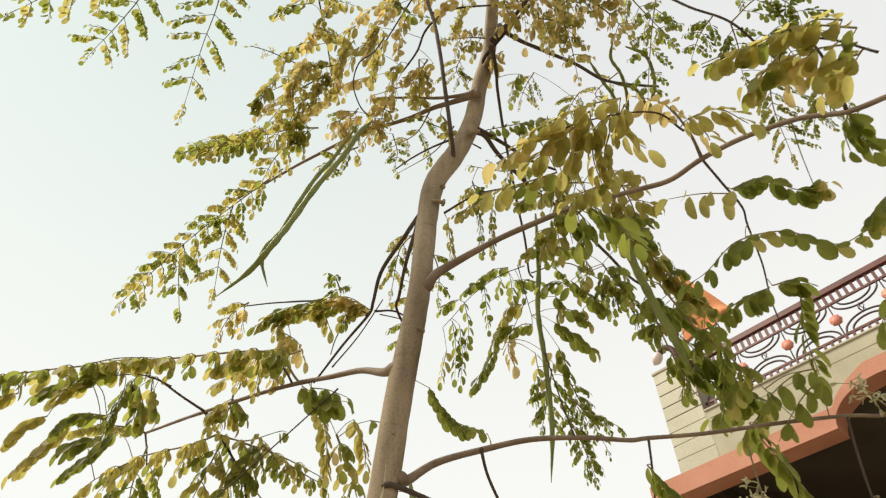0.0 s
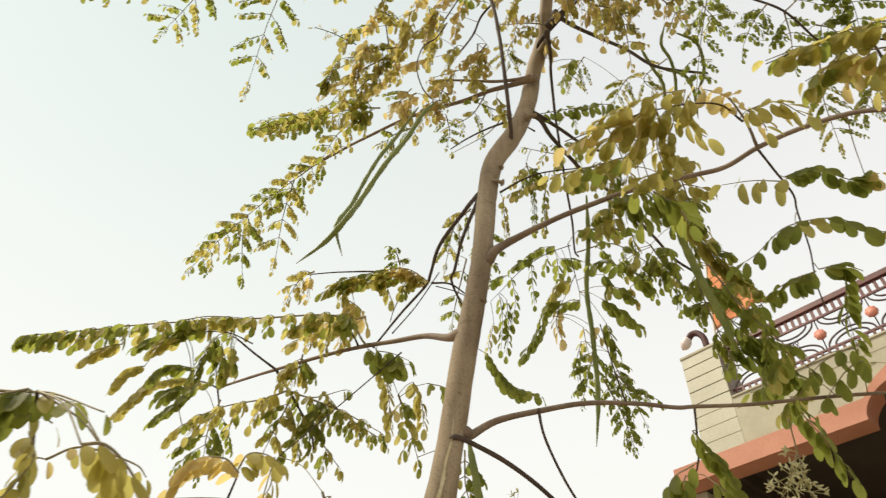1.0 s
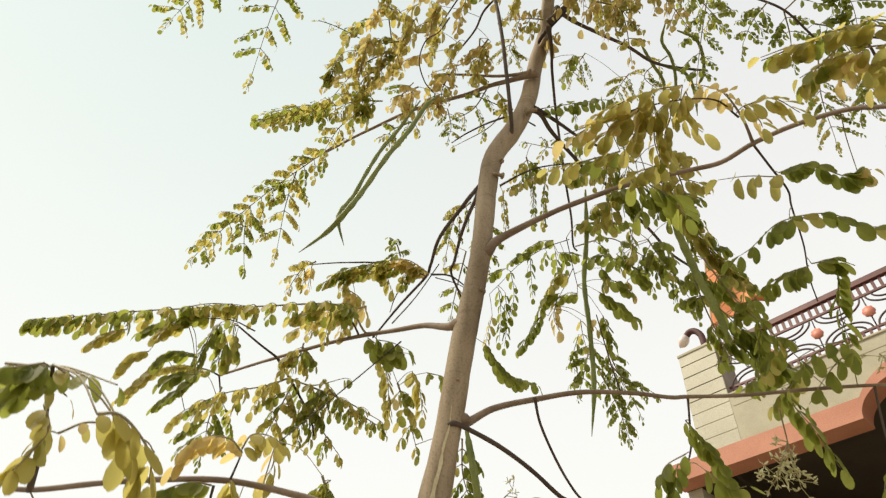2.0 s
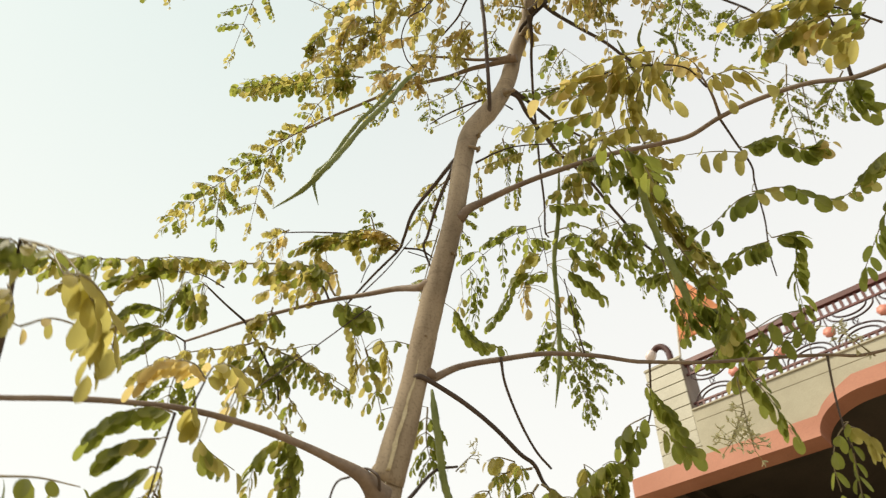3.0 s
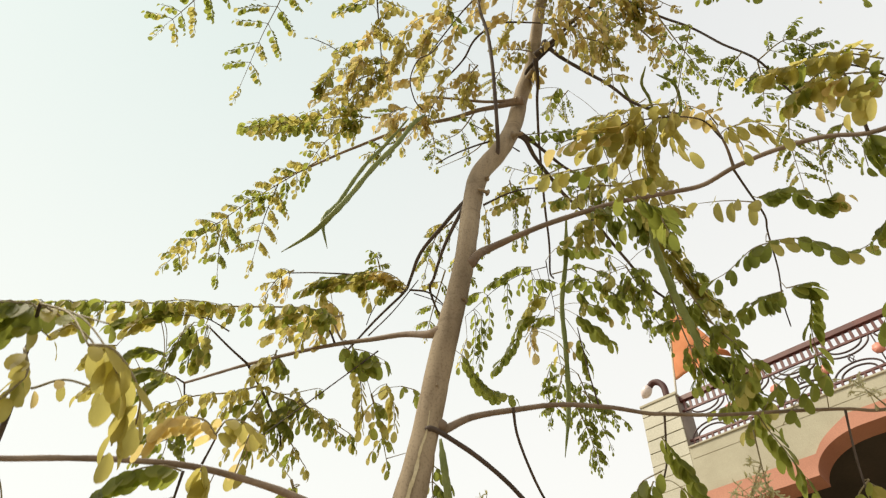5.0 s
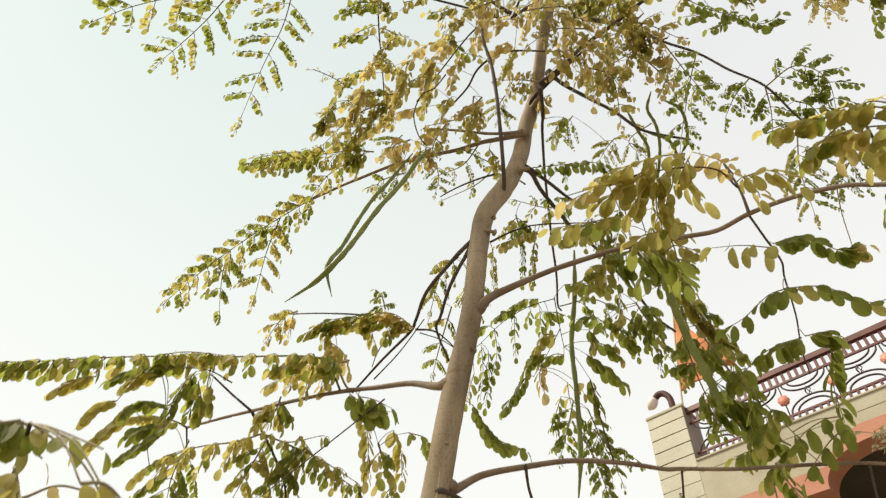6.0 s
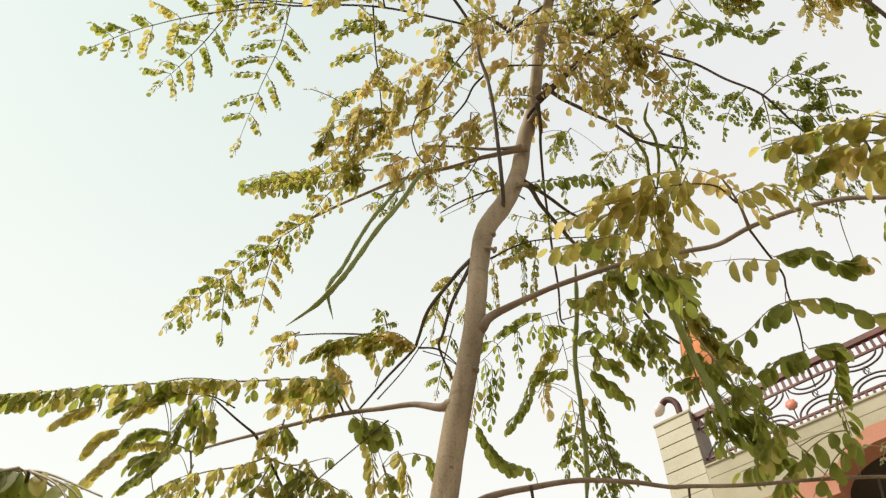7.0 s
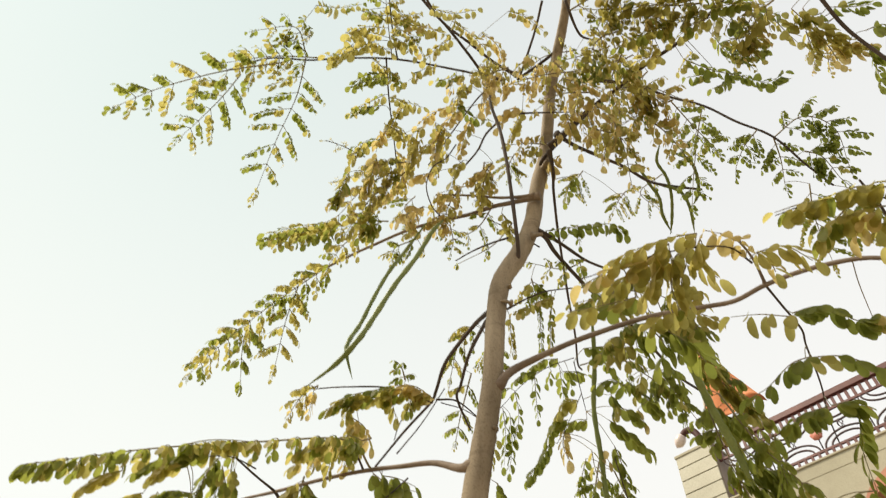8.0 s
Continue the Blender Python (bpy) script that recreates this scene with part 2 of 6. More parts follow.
def strip(name, lower, upper, y0, y1, mat):
    """A slab between two outlines of the front, from depth y0 to y1."""
    n = len(lower)
    verts = [house_at((x, y, z)) for y in (y0, y1) for line in (lower, upper) for x, z in line]
    faces = []
    for i in range(n - 1):
        a, b, c, d = i, i + 1, n + i + 1, n + i
        faces += [(a, b, c, d), (2 * n + d, 2 * n + c, 2 * n + b, 2 * n + a)]
        faces += [(a, 2 * n + a, 2 * n + b, b), (d, c, 2 * n + c, 2 * n + d)]
    faces += [(0, n, 3 * n, 2 * n), (n - 1, 3 * n - 1, 4 * n - 1, 2 * n - 1)]
    return mesh_from(name, verts, faces, mat, smooth=False)


def build_house():
    house = tagged(new("house"), "cream plastered house with roof terrace and terracotta beam", "house")
    house.location = house_at((3, 3, -0.11))
    lower = beam_with_arch()
    upper = []
    for x, z in lower:
        upper.append((x, 5.17 + max(0.0, min(1.0, (x - 1.78) / 0.42)) ** 0.6 * 0.30 if x < 4 else 5.47 - max(0.0, min(1.0, (x - 4.3) / 0.42)) * 0.30))
    part("beam", strip("beam", lower, upper, -0.05, 0.20, BAND), house, "terracotta painted beam with a flat arch")
    top = [(x, 5.78) for x, _ in lower]
    face = [(max(x, 0.03), z) for x, z in upper]
    part("parapet", strip("parapet", face, [(max(x, 0.03), z) for x, z in top], 0.004, 0.22, PLASTER), house, "cream plastered parapet")
    house_box("groove", (0.52, 0.0015, 5.626), (6.6, 0.01, 5.634), PLASTER_JOINT, house, edge=0.001)
    # roof underside, inner walls and columns have the shade painted into their colour
    house_box("roof_slab", (0.06, 0.16, 5.32), (6.6, 6.0, 5.46), SHADED_PLASTER, house)
    # next two boxes are added to keep sky from showing through the open end
    house_box("side_sky_block", (-0.39, 0.196, 4.96), (0.08, 6.0, 5.16), SHADED_PLASTER, house)
    house_box("slab_sky_block", (0.05, 0.17, 5.13), (0.13, 5.98, 5.34), SHADED_PLASTER, house)
    house_box("rear_wall", (-0.2, 2.4, 0.0), (6.5, 2.62, 5.32), SHADED_PLASTER, house)
    # left end wall is added to block sky leaking in under the beam
    house_box("added_end_wall", (-0.37, 0.215, 0.0), (-0.19, 2.4, 4.955), PLASTER, house)
    house_box("added_end_wall", (6.3, 0.2, 0.0), (6.52, 2.4, 5.32), SHADED_PLASTER, house)
    house_box("plinth", (-0.5, -0.3, -0.2), (6.7, 6.0, 0.45), PLASTER, house)
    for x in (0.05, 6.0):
        house_box("column", (x, 1.3, 0.45), (x + 0.4, 1.68, 5.32), SHADED_PLASTER, house)
    house_box("coping", (0.5, -0.012, 5.775), (6.6, 0.235, 5.80), PLASTER, house)

    pillar = house_box("pillar", (0.012, 0.012, 5.17), (0.488, 0.40, 6.56), GROUT, house, "square pillar clad in cream tiles")
    course = 1.42 / 8
    for k in range(8):
        z0 = 5.175 + k * course
        house_box("tile", (0.0, 0.0, z0 + 0.006), (0.494, 0.02, z0 + course - 0.006), TILE, pillar, edge=0.003)
    house_box("side_face", (0.480, 0.02, 5.3), (0.50, 0.40, 6.57), SIDE_PLASTER, pillar, "bare brownish side face")
    house_box("cap", (-0.012, -0.012, 6.57), (0.512, 0.42, 6.61), PLASTER, pillar, edge=0.008)

    y = 0.1
    rail = house_box("railing", (0.5, y - 0.03, 6.50), (6.6, y + 0.03, 6.575), IRON, house, "maroon iron railing with scrolls and rosettes")
    for z in (6.36, 5.93, 5.845):
        house_box("bar", (0.5, y - 0.012, z - 0.014), (6.6, y + 0.012, z + 0.014), IRON, rail, edge=0.003)
    pick = bevelled("picket", (0, -0.010, 0), (0.034, 0.010, 0.125), IRON, None, 0.003)
    stub = bevelled("stub", (0, -0.010, 0), (0.030, 0.010, 0.075), IRON, None, 0.003)
    for mesh, z, gap, name in ((pick, 6.372, 0.078, "picket"), (stub, 5.852, 0.078, "stub")):
        for k in range(int(4.2 / gap)):
            o = part(name, mesh, rail)
            o.matrix_basis = Matrix.Translation((0, 0, 0)) @ FRONT @ Matrix.Translation((0.53 + k * gap, y, z))
    step, first = 0.555, 0.515
    for k in range(8):
        x = first + k * step
        if k:
            house_tube("rod", [(x, y, 5.93), (x, y, 6.36)], 0.008, DARK_IRON, rail, 6, 1)
            ring = []
            for q in (0.0, 1.0):
                ring += [house_at((x + 0.062 * (1 + 0.06 * math.cos(8 * a)) * math.cos(a), y - 0.022 + 0.03 * q, 6.14 + 0.062 * (1 + 0.06 * math.cos(8 * a)) * math.sin(a))) for a in [2 * math.pi * i / 32 for i in range(32)]]
            ring += [house_at((x, y - 0.034, 6.14)), house_at((x, y + 0.02, 6.14))]
            fs = [(i, (i + 1) % 32, 32 + (i + 1) % 32, 32 + i) for i in range(32)]
            fs += [(64, (i + 1) % 32, i) for i in range(32)] + [(65, 32 + i, 32 + (i + 1) % 32) for i in range(32)]
            part("rosette", mesh_from("rosette", ring, fs, ROSETTE), rail, "salmon enamelled rosette")
        mid = x + step / 2
        for r, h in ((0.25, 0.16), (0.18, 0.105)):
            for base, sign in ((5.935, 1), (6.355, -1)):
                arc = [(mid - r * math.cos(a), y, base + sign * h * math.sin(a)) for a in [math.pi * i / 8 for i in range(9)]]
                house_tube("scroll", arc, 0.011, DARK_IRON, rail, 6, 3)
        for j in range(4):
            a0 = j * math.pi / 2
            cage = [(mid + 0.034 * math.sin(math.pi * i / 8) * math.cos(a0 + 2.4 * i / 8), y + 0.034 * math.sin(math.pi * i / 8) * math.sin(a0 + 2.4 * i / 8), 6.09 + 0.12 * i / 8) for i in range(9)]
            house_tube("cage_wire", cage, 0.005, DARK_IRON, rail, 5, 2)
    return house


build_house()


def build_lamp():
    lamp = tagged(new("wall_lamp"), "maroon gooseneck pipe lamp with pale bulb on the pillar", "lamp")
    lamp.location = house_at((0.36, 0.04, 6.61))
    path, _ = spline([house_at(p) for p in ((0.37, 0.04, 6.60), (0.36, 0.04, 6.78), (0.30, 0.04, 6.89), (0.22, 0.04, 6.92), (0.15, 0.04, 6.87))], 6)
    v, f = tube(path, [0.042] * len(path), 14, tip=False)
    part("gooseneck", mesh_from("gooseneck", v, f, PIPE), lamp)
    path, _ = spline([house_at(p) for p in ((0.165, 0.04, 6.88), (0.13, 0.04, 6.85), (0.09, 0.04, 6.80), (0.06, 0.04, 6.77))], 5)
    n = len(path)
    v, f = tube(path, [0.03 + 0.038 * math.sin(math.pi * (0.12 + 0.80 * i / (n - 1))) for i in range(n)], 16)
    part("bulb", mesh_from("bulb", v, f, BULB), lamp, "pale round bulb")


build_lamp()


def build_flag():
    flag = tagged(new("flag"), "drooping orange cloth pennant on a thin pole", "flag")
    flag.location = house_at((0.42, 0.2, 6.61))
    path, _ = spline([house_at((0.42, 0.2, 6.6)), house_at((0.53, 0.2, 7.45)), house_at((0.66, 0.2, 8.27))], 6)
    v, f = tube(path, [0.014] * len(path), 8)
    part("pole", mesh_from("pole", v, f, BAMBOO), flag, "thin pale pole")
    n, m, verts, faces = 22, 20, [], []
    for j in range(m + 1):
        t = j / m
        for i in range(n + 1):
            s = i / n
            reach = 0.60 * s
            z = 8.22 - 1.28 * t * (1 - s) - s * (1.10 + 0.14 * s)
            y = 0.2 + 0.07 * s * math.sin(9 * s + 5 * t) + 0.05 * math.sin(14 * t * (1 - s) + 3 * s) * s ** 0.5
            verts.append(house_at((0.655 - 0.19 * t * (1 - s) + reach, y, z)))
    for j in range(m):
        for i in range(n):
            a = j * (n + 1) + i
            faces.append((a, a + 1, a + n + 2, a + n + 1))
    cloth = part("cloth", mesh_from("cloth", verts, faces, ORANGE), flag, "orange cloth hanging in folds")
    th = cloth.modifiers.new("hem", "SOLIDIFY")
    th.thickness = 0.003


build_flag()

# ---- tree ----
tree = tagged(new("tree"), "young drumstick tree with yellowing feathery leaves and green pods", "tree")
dice = random.Random(7)
OUTLINE = [(0.0, 0.06), (0.10, 0.50), (0.30, 0.88), (0.55, 1.0), (0.78, 0.88), (0.94, 0.50)]
singles = 0
wood, bases = [], []


def leaflet_shape(length, width, fold, curl):
    """One leaflet, base at the origin, along x, facing z."""
    v = []
    for u, w in OUTLINE:
        bend = -curl * u * u * length
        v += [(u * length, w * width / 2, bend + fold * w * width), (u * length, 0, bend), (u * length, -w * width / 2, bend + fold * w * width)]
    v.append((length, 0, -curl * length))
    f = []
    for i in range(len(OUTLINE) - 1):
        a = 3 * i
        f += [(a + 1, a, a + 3, a + 4), (a + 2, a + 1, a + 4, a + 5)]
    a = 3 * (len(OUTLINE) - 1)
    f += [(a + 1, a, a + 3), (a + 2, a + 1, a + 3)]
    return v, f


SHAPES = [leaflet_shape(1.0, w, fo, c) for w, fo, c in ((0.56, 0.10, 0.10), (0.62, 0.14, 0.22), (0.50, 0.06, 0.30), (0.58, 0.02, 0.05), (0.53, 0.20, 0.15), (0.46, 0.12, 0.36))]
PIECES = [[mesh_from("leaflet", *s, m) for m in LEAVES] for s in SHAPES]


def pick_leaf(tint):
    t = tint - 0.05 + dice.gauss(0, 0.06)
    return 0 if t < 0.32 else (1 if t < 0.70 else 2)


def leaf_pose(base, along, face, size):
    """A leaflet's place: along its midrib, turned to face."""
    x = along.normalized()
    z = (face - x * face.dot(x))
    z = z.normalized() if z.length > 1e-4 else x.orthogonal().normalized()
    y = z.cross(x)
    m = Matrix((x, y, z)).transposed().to_4x4()
    m.translation = base
    return m @ Matrix.Diagonal((size, size, size, 1))


def pinna_leaflets(path, count, size, droop, tint, places, start=0.12, folded=False):
    """Leaflets in pairs along a stalk, and one at its end; folded: hanging close, overlapping like tiles."""
    n = len(path) - 1
    tint += dice.gauss(0, 0.11)
    for k in range(count + 1):
        t = start + (1 - start) * k / max(count, 1)
        i = min(int(t * n), n - 1)
        p = path[i].lerp(path[i + 1], t * n - i)
        d = (path[i + 1] - path[i]).normalized()
        up = Vector((0, 0, 1))
        side = d.cross(up)
        side = side.normalized() if side.length > 0.15 else d.orthogonal().normalized()
        grow = size * (0.72 + 0.4 * math.sin(math.pi * (0.25 + 0.6 * t)))
        for s in ((1, -1) if k < count else (0,)):
            if s and dice.random() < 0.05:
                continue
            way = side * s * dice.uniform(0.45, 0.95) + d * (dice.gauss(0.34, 0.10) + (0.8 if s == 0 else 0)) - up * (droop + 0.65 + dice.gauss(0, 0.15))
            face = up + side * s * dice.gauss(0.45, 0.4) + d * dice.gauss(0.0, 0.5)
            if folded:
                way = side * s * dice.uniform(0.25, 0.75) + d * (dice.gauss(0.50, 0.10) + (0.6 if s == 0 else 0)) - up * dice.gauss(0.72, 0.12)
                face = side * s * 0.8 + up * dice.gauss(0.55, 0.2) + d * dice.gauss(0.1, 0.2)
            places.append((leaf_pose(p + d * size * dice.uniform(-0.1, 0.1) + way.normalized() * 0.003, way, face, grow * dice.uniform(0.85, 1.2)), dice.randrange(len(SHAPES)), pick_leaf(tint)))


def add_leaflets(stalk, places, single):
    global singles
    if single and singles + len(places) <= 300:
        singles += len(places)
        for m, shape, leaf in places:
            o = new("leaflet", PIECES[shape][leaf])
            o.parent = stalk
            o.matrix_basis = m
        return
    verts, faces, index = [], [], []
    for m, shape, leaf in places:
        v, f = SHAPES[shape]
        a = len(verts)
        verts += [m @ Vector(q) for q in v]
        faces += [tuple(a + i for i in q) for q in f]
        index += [leaf] * len(f)
    part("foliage", mesh_from("foliage", verts, faces, LEAVES, index=index), stalk, kind="stuff")


def is_near(points):
    return points[0][1] < 0.92 and points[0][2] < 2.15


def pinna(points, count, tint, size, droop):
    """A single leaf stalk with leaflets in pairs; a count below zero keeps that many pairs, set wide apart."""
    path, where = spline(points, 8)
    if count < 0:
        count = -count
    elif count > 3:
        run = sum((b - a).length for a, b in zip(path, path[1:]))
        count = max(count, round(run / (0.46 * size)))
    v, f = tube(path, [0.0014 * (1 - 0.55 * t) for t in where], 6)
    stalk = part("leaf_stalk", mesh_from("leaf_stalk", v, f, STEM), tree)
    places = []
    pinna_leaflets(path, count, size, droop, tint, places, 0.04)
    bases.append((stalk, path[0]))
    add_leaflets(stalk, places, is_near(points))


def folded_pinna(points, tint, size, close=0.38):
    """A leaf stalk whose leaflets hang folded together in an overlapping row."""
    path, where = spline(points, 8)
    run = sum((b - a).length for a, b in zip(path, path[1:]))
    v, f = tube(path, [0.0014 * (1 - 0.55 * t) for t in where], 6)
    stalk = part("leaf_stalk", mesh_from("leaf_stalk", v, f, STEM), tree)
    places = []
    pinna_leaflets(path, max(2, round(run / (close * size))), size, 0, tint, places, 0.03, True)
    bases.append((stalk, path[0]))
    add_leaflets(stalk, places, is_near(points))


def frond(points, pairs, length, count, tint, size, droop):
    """A compound leaf: a main stalk, side stalks in pairs, leaflets in pairs on each."""
    path, where = spline(points, 10)
    v, f = tube(path, [0.0024 * (1 - 0.65 * t) for t in where], 6)
    places = []
    n = len(path) - 1
    for k in range(pairs + 1):
        t = 0.14 + 0.86 * k / pairs
        i = min(int(t * n), n - 1)
        p = path[i].lerp(path[i + 1], t * n - i)
        d = (path[i + 1] - path[i]).normalized()
        up = Vector((0, 0, 1))
        side = d.cross(up)
        side = side.normalized() if side.length > 0.35 else Vector((0.93, -0.36, 0.0))
        for s in ((1, -1) if k < pairs else (0,)):
            reach = length * (1.05 - 0.45 * t) * dice.uniform(0.75, 1.2) * (0.8 if s == 0 else 1)
            way = (side * s * 0.9 + d * (0.45 + (0.8 if s == 0 else 0)) + Vector((dice.gauss(0, 0.15), dice.gauss(0, 0.15), 0.02 - 0.5 * droop + dice.gauss(0, 0.10)))).normalized()
            pts = [p, p + way * reach * 0.5, p + way * reach - up * reach * 0.45 * droop]
            side_path, w2 = spline(pts, 4)
            v2, f2 = tube(side_path, [0.0012 * (1 - 0.5 * t2) for t2 in w2], 5)
            a = len(v)
            v += v2
            f += [tuple(a + i2 for i2 in q) for q in f2]
            pinna_leaflets(side_path, max(2, round(reach / (0.48 * size))), size * (1.0 - 0.2 * t), droop, tint, places, 0.2)
    stalk = part("compound_leaf", mesh_from("compound_leaf", v, f, STEM), tree)
    wood.extend((stalk, q) for q in path)
    bases.append((stalk, path[0]))
    add_leaflets(stalk, places, is_near(points))


def branch(points, r0, r1, name="branch", mat=None, swell=0.95, fall=20):
    """A tapered limb, thicker where it leaves its parent, with faint nodes."""
    path, where = spline(points, 8)
    radii = [(r0 + (r1 - r0) * t) * (1 + swell * math.exp(-t * fall)) * (1 + 0.05 * noise.noise(Vector((t * 23, r0 * 900, 0)))) for t in where]
    for i, p in enumerate(path):
        path[i] = p + Vector(noise.noise_vector(p * 9)) * 0.25 * r0
    wood.extend((None, q) for q in path)
    v, f = tube(path, radii, 10 if r0 > 0.004 else 7, 0.08)
    return part(name, mesh_from(name, v, f, mat or (LIMB if r0 > 0.0085 else TWIG)), tree)


def twig(points, r0, r1):
    return branch(points, r0, r1, "twig", TWIG, 0.15)


def knob(points, r0, r1):
    """The swollen base of a lost or living twig."""
    return branch(points, r0, r1, "knob", BARK, 0.9)


def pod(points, r0, r1):
    """A long ridged seed pod, thin at its stalk and tip."""
    path, where = spline(points, 10)
    verts, faces, sides = [], [], 18
    for p, t, (d, s, n) in zip(path, where, frames(path)):
        r = r0 * min(1.0, 0.35 + t * 5) * min(1.0, 0.12 + (1 - t) * 5) * (1 + 0.10 * math.sin(t * 75))
        for k in range(sides):
            a = 2 * math.pi * k / sides
            verts.append(p + (s * math.cos(a) + n * math.sin(a)) * r * (1 + 0.13 * math.cos(3 * a)))
    for i in range(len(path) - 1):
        for k in range(sides):
            a, b = i * sides + k, i * sides + (k + 1) % sides
            faces.append((a, b, b + sides, a + sides))
    faces += [tuple(range(sides))[::-1], tuple(len(verts) - sides + k for k in range(sides))]
    return part("seed_pod", mesh_from("seed_pod", verts, faces, POD), tree, "long ridged green seed pod")


def buds(points, count):
    """A bare flower stalk that ends in small buds."""
    path, where = spline(points, 6)
    v, f = tube(path, [0.0015 * (1 - 0.5 * t) for t in where], 5)
    stalk = part("flower_stalk", mesh_from("flower_stalk", v, f, STEM), tree)
    v, f = [], []
    for k in range(count):
        i = dice.randrange(len(path) // 3, len(path))
        p = path[i]
        way = Vector((dice.gauss(0, 1), dice.gauss(0, 1), dice.gauss(0, 1))).normalized() * dice.uniform(0.012, 0.026)
        run, w = spline([p, p + way * 0.6, p + way], 2)
        a, b = tube(run, [0.0006] * len(run), 5)
        f += [tuple(len(v) + q for q in face) for face in b]
        v += a
        # a floret: a few narrow petals round the tip of its stalk
        for j in range(4):
            out = (way.normalized() + Vector((dice.gauss(0, 0.7), dice.gauss(0, 0.7), dice.gauss(-0.2, 0.7)))).normalized()
            m = leaf_pose(p + way, out, Vector((dice.gauss(0, 1), dice.gauss(0, 1), dice.gauss(0, 1))), dice.uniform(0.007, 0.013))
            sv, sf = SHAPES[5]
            f += [tuple(len(v) + q for q in face) for face in sf]
            v += [m @ Vector((q[0], q[1] * 0.75, q[2])) for q in sv]
    part("blossom", mesh_from("blossom", v, f, CREAM), stalk, "small cream florets", "stuff")


def trunk_limb(points, radii):
    path, where = spline(points, 10)
    n = len(points) - 1
    rr = []
    for t in where:
        i = min(int(t * n), n - 1)
        rr.append(radii[i] + (radii[i + 1] - radii[i]) * (t * n - i))
    for i, p in enumerate(path):
        rr[i] *= 1 + 0.05 * noise.noise(p * 14)
    v, f = tube(path, rr, 28, 0.05)
    wood.extend((None, q) for q in path)
    trunk = part("trunk", mesh_from("trunk", v, f, BARK), tree, "slender grey-brown trunk with a kink")
    # a pale streak where the bark has split
    verts, faces = [], []
    run = [i for i, p in enumerate(path) if 1.72 < p.z < 2.02]
    for k, i in enumerate(run):
        t = k / (len(run) - 1)
        wide = 0.16 * math.sin(math.pi * (0.05 + 0.9 * t)) * (0.7 + 0.6 * noise.noise(Vector((t * 26, 0, 0))))
        for a in (-wide, 0.0, wide):
            ang = radians(-84) + a + 0.16 * noise.noise(Vector((t * 5, 5, 0)))
            verts.append(path[i] + Vector((math.cos(ang), math.sin(ang), 0)) * (rr[i] * 1.06 + 0.0012))
    for k in range(len(run) - 1):
        a = 3 * k
        faces += [(a, a + 1, a + 4, a + 3), (a + 1, a + 2, a + 5, a + 4)]
    part("bark_split", mesh_from("bark_split", verts, faces, SPLIT), trunk, "pale split in the bark")
    return trunk


trunk_path = [(-0.191, 0.993, -0.023), (-0.158, 0.964, 0.871), (-0.134, 0.945, 1.743), (-0.127, 0.934, 1.822), (-0.114, 0.919, 1.912), (-0.104, 0.904, 1.998), (-0.089, 0.873, 2.141), (-0.070, 0.845, 2.279), (-0.061, 0.827, 2.372), (-0.056, 0.815, 2.525), (-0.044, 0.806, 2.653), (0.002, 0.805, 2.772), (0.040, 0.810, 2.922), (0.066, 0.807, 3.130), (0.097, 0.778, 3.293), (0.113, 0.698, 3.436), (0.122, 0.676, 3.520), (0.149, 0.573, 3.636), (0.181, 0.429, 3.747), (0.188, 0.200, 3.885)]
trunk_radii = [0.0380, 0.0324, 0.0281, 0.0270, 0.0241, 0.0235, 0.0229, 0.0217, 0.0210, 0.0216, 0.0232, 0.0240, 0.0226, 0.0223, 0.0201, 0.0193, 0.0189, 0.0175, 0.0149, 0.0111]
tree.location = Vector(trunk_path[0]) + Vector((0, 0, 0.02))
trunk_limb(trunk_path, trunk_radii)

# main limbs
branch([(-0.063, 0.831, 2.346), (-0.048, 0.823, 2.342), (-0.034, 0.814, 2.359), (-0.008, 0.814, 2.385), (0.053, 0.784, 2.396), (0.127, 0.751, 2.408), (0.231, 0.709, 2.416), (0.326, 0.667, 2.398), (0.374, 0.635, 2.378), (0.412, 0.587, 2.363), (0.458, 0.538, 2.341), (0.510, 0.492, 2.308), (0.551, 0.462, 2.269), (0.586, 0.421, 2.240), (0.640, 0.358, 2.196), (0.700, 0.290, 2.150)], 0.0052, 0.0033, mat=LIMB, swell=2.8, fall=8)
branch([(-0.084, 0.865, 2.177), (-0.101, 0.862, 2.180), (-0.121, 0.876, 2.184), (-0.179, 0.942, 2.243), (-0.251, 0.984, 2.263), (-0.335, 1.024, 2.278), (-0.440, 1.069, 2.284), (-0.548, 1.112, 2.281), (-0.644, 1.183, 2.307), (-0.752, 1.251, 2.324)], 0.0059, 0.0031, mat=LIMB, swell=2.8, fall=8)
branch([(-0.054, 0.812, 2.559), (-0.051, 0.798, 2.560), (-0.073, 0.829, 2.571), (-0.115, 0.909, 2.605), (-0.176, 0.981, 2.567), (-0.202, 1.045, 2.531), (-0.219, 1.081, 2.518), (-0.286, 1.133, 2.468), (-0.351, 1.187, 2.409)], 0.0068, 0.0024)
branch([(-0.056, 0.815, 2.525), (-0.072, 0.814, 2.528), (-0.086, 0.864, 2.556), (-0.123, 0.979, 2.587), (-0.143, 1.049, 2.552), (-0.153, 1.088, 2.542), (-0.119, 1.154, 2.500)], 0.0058, 0.0026)
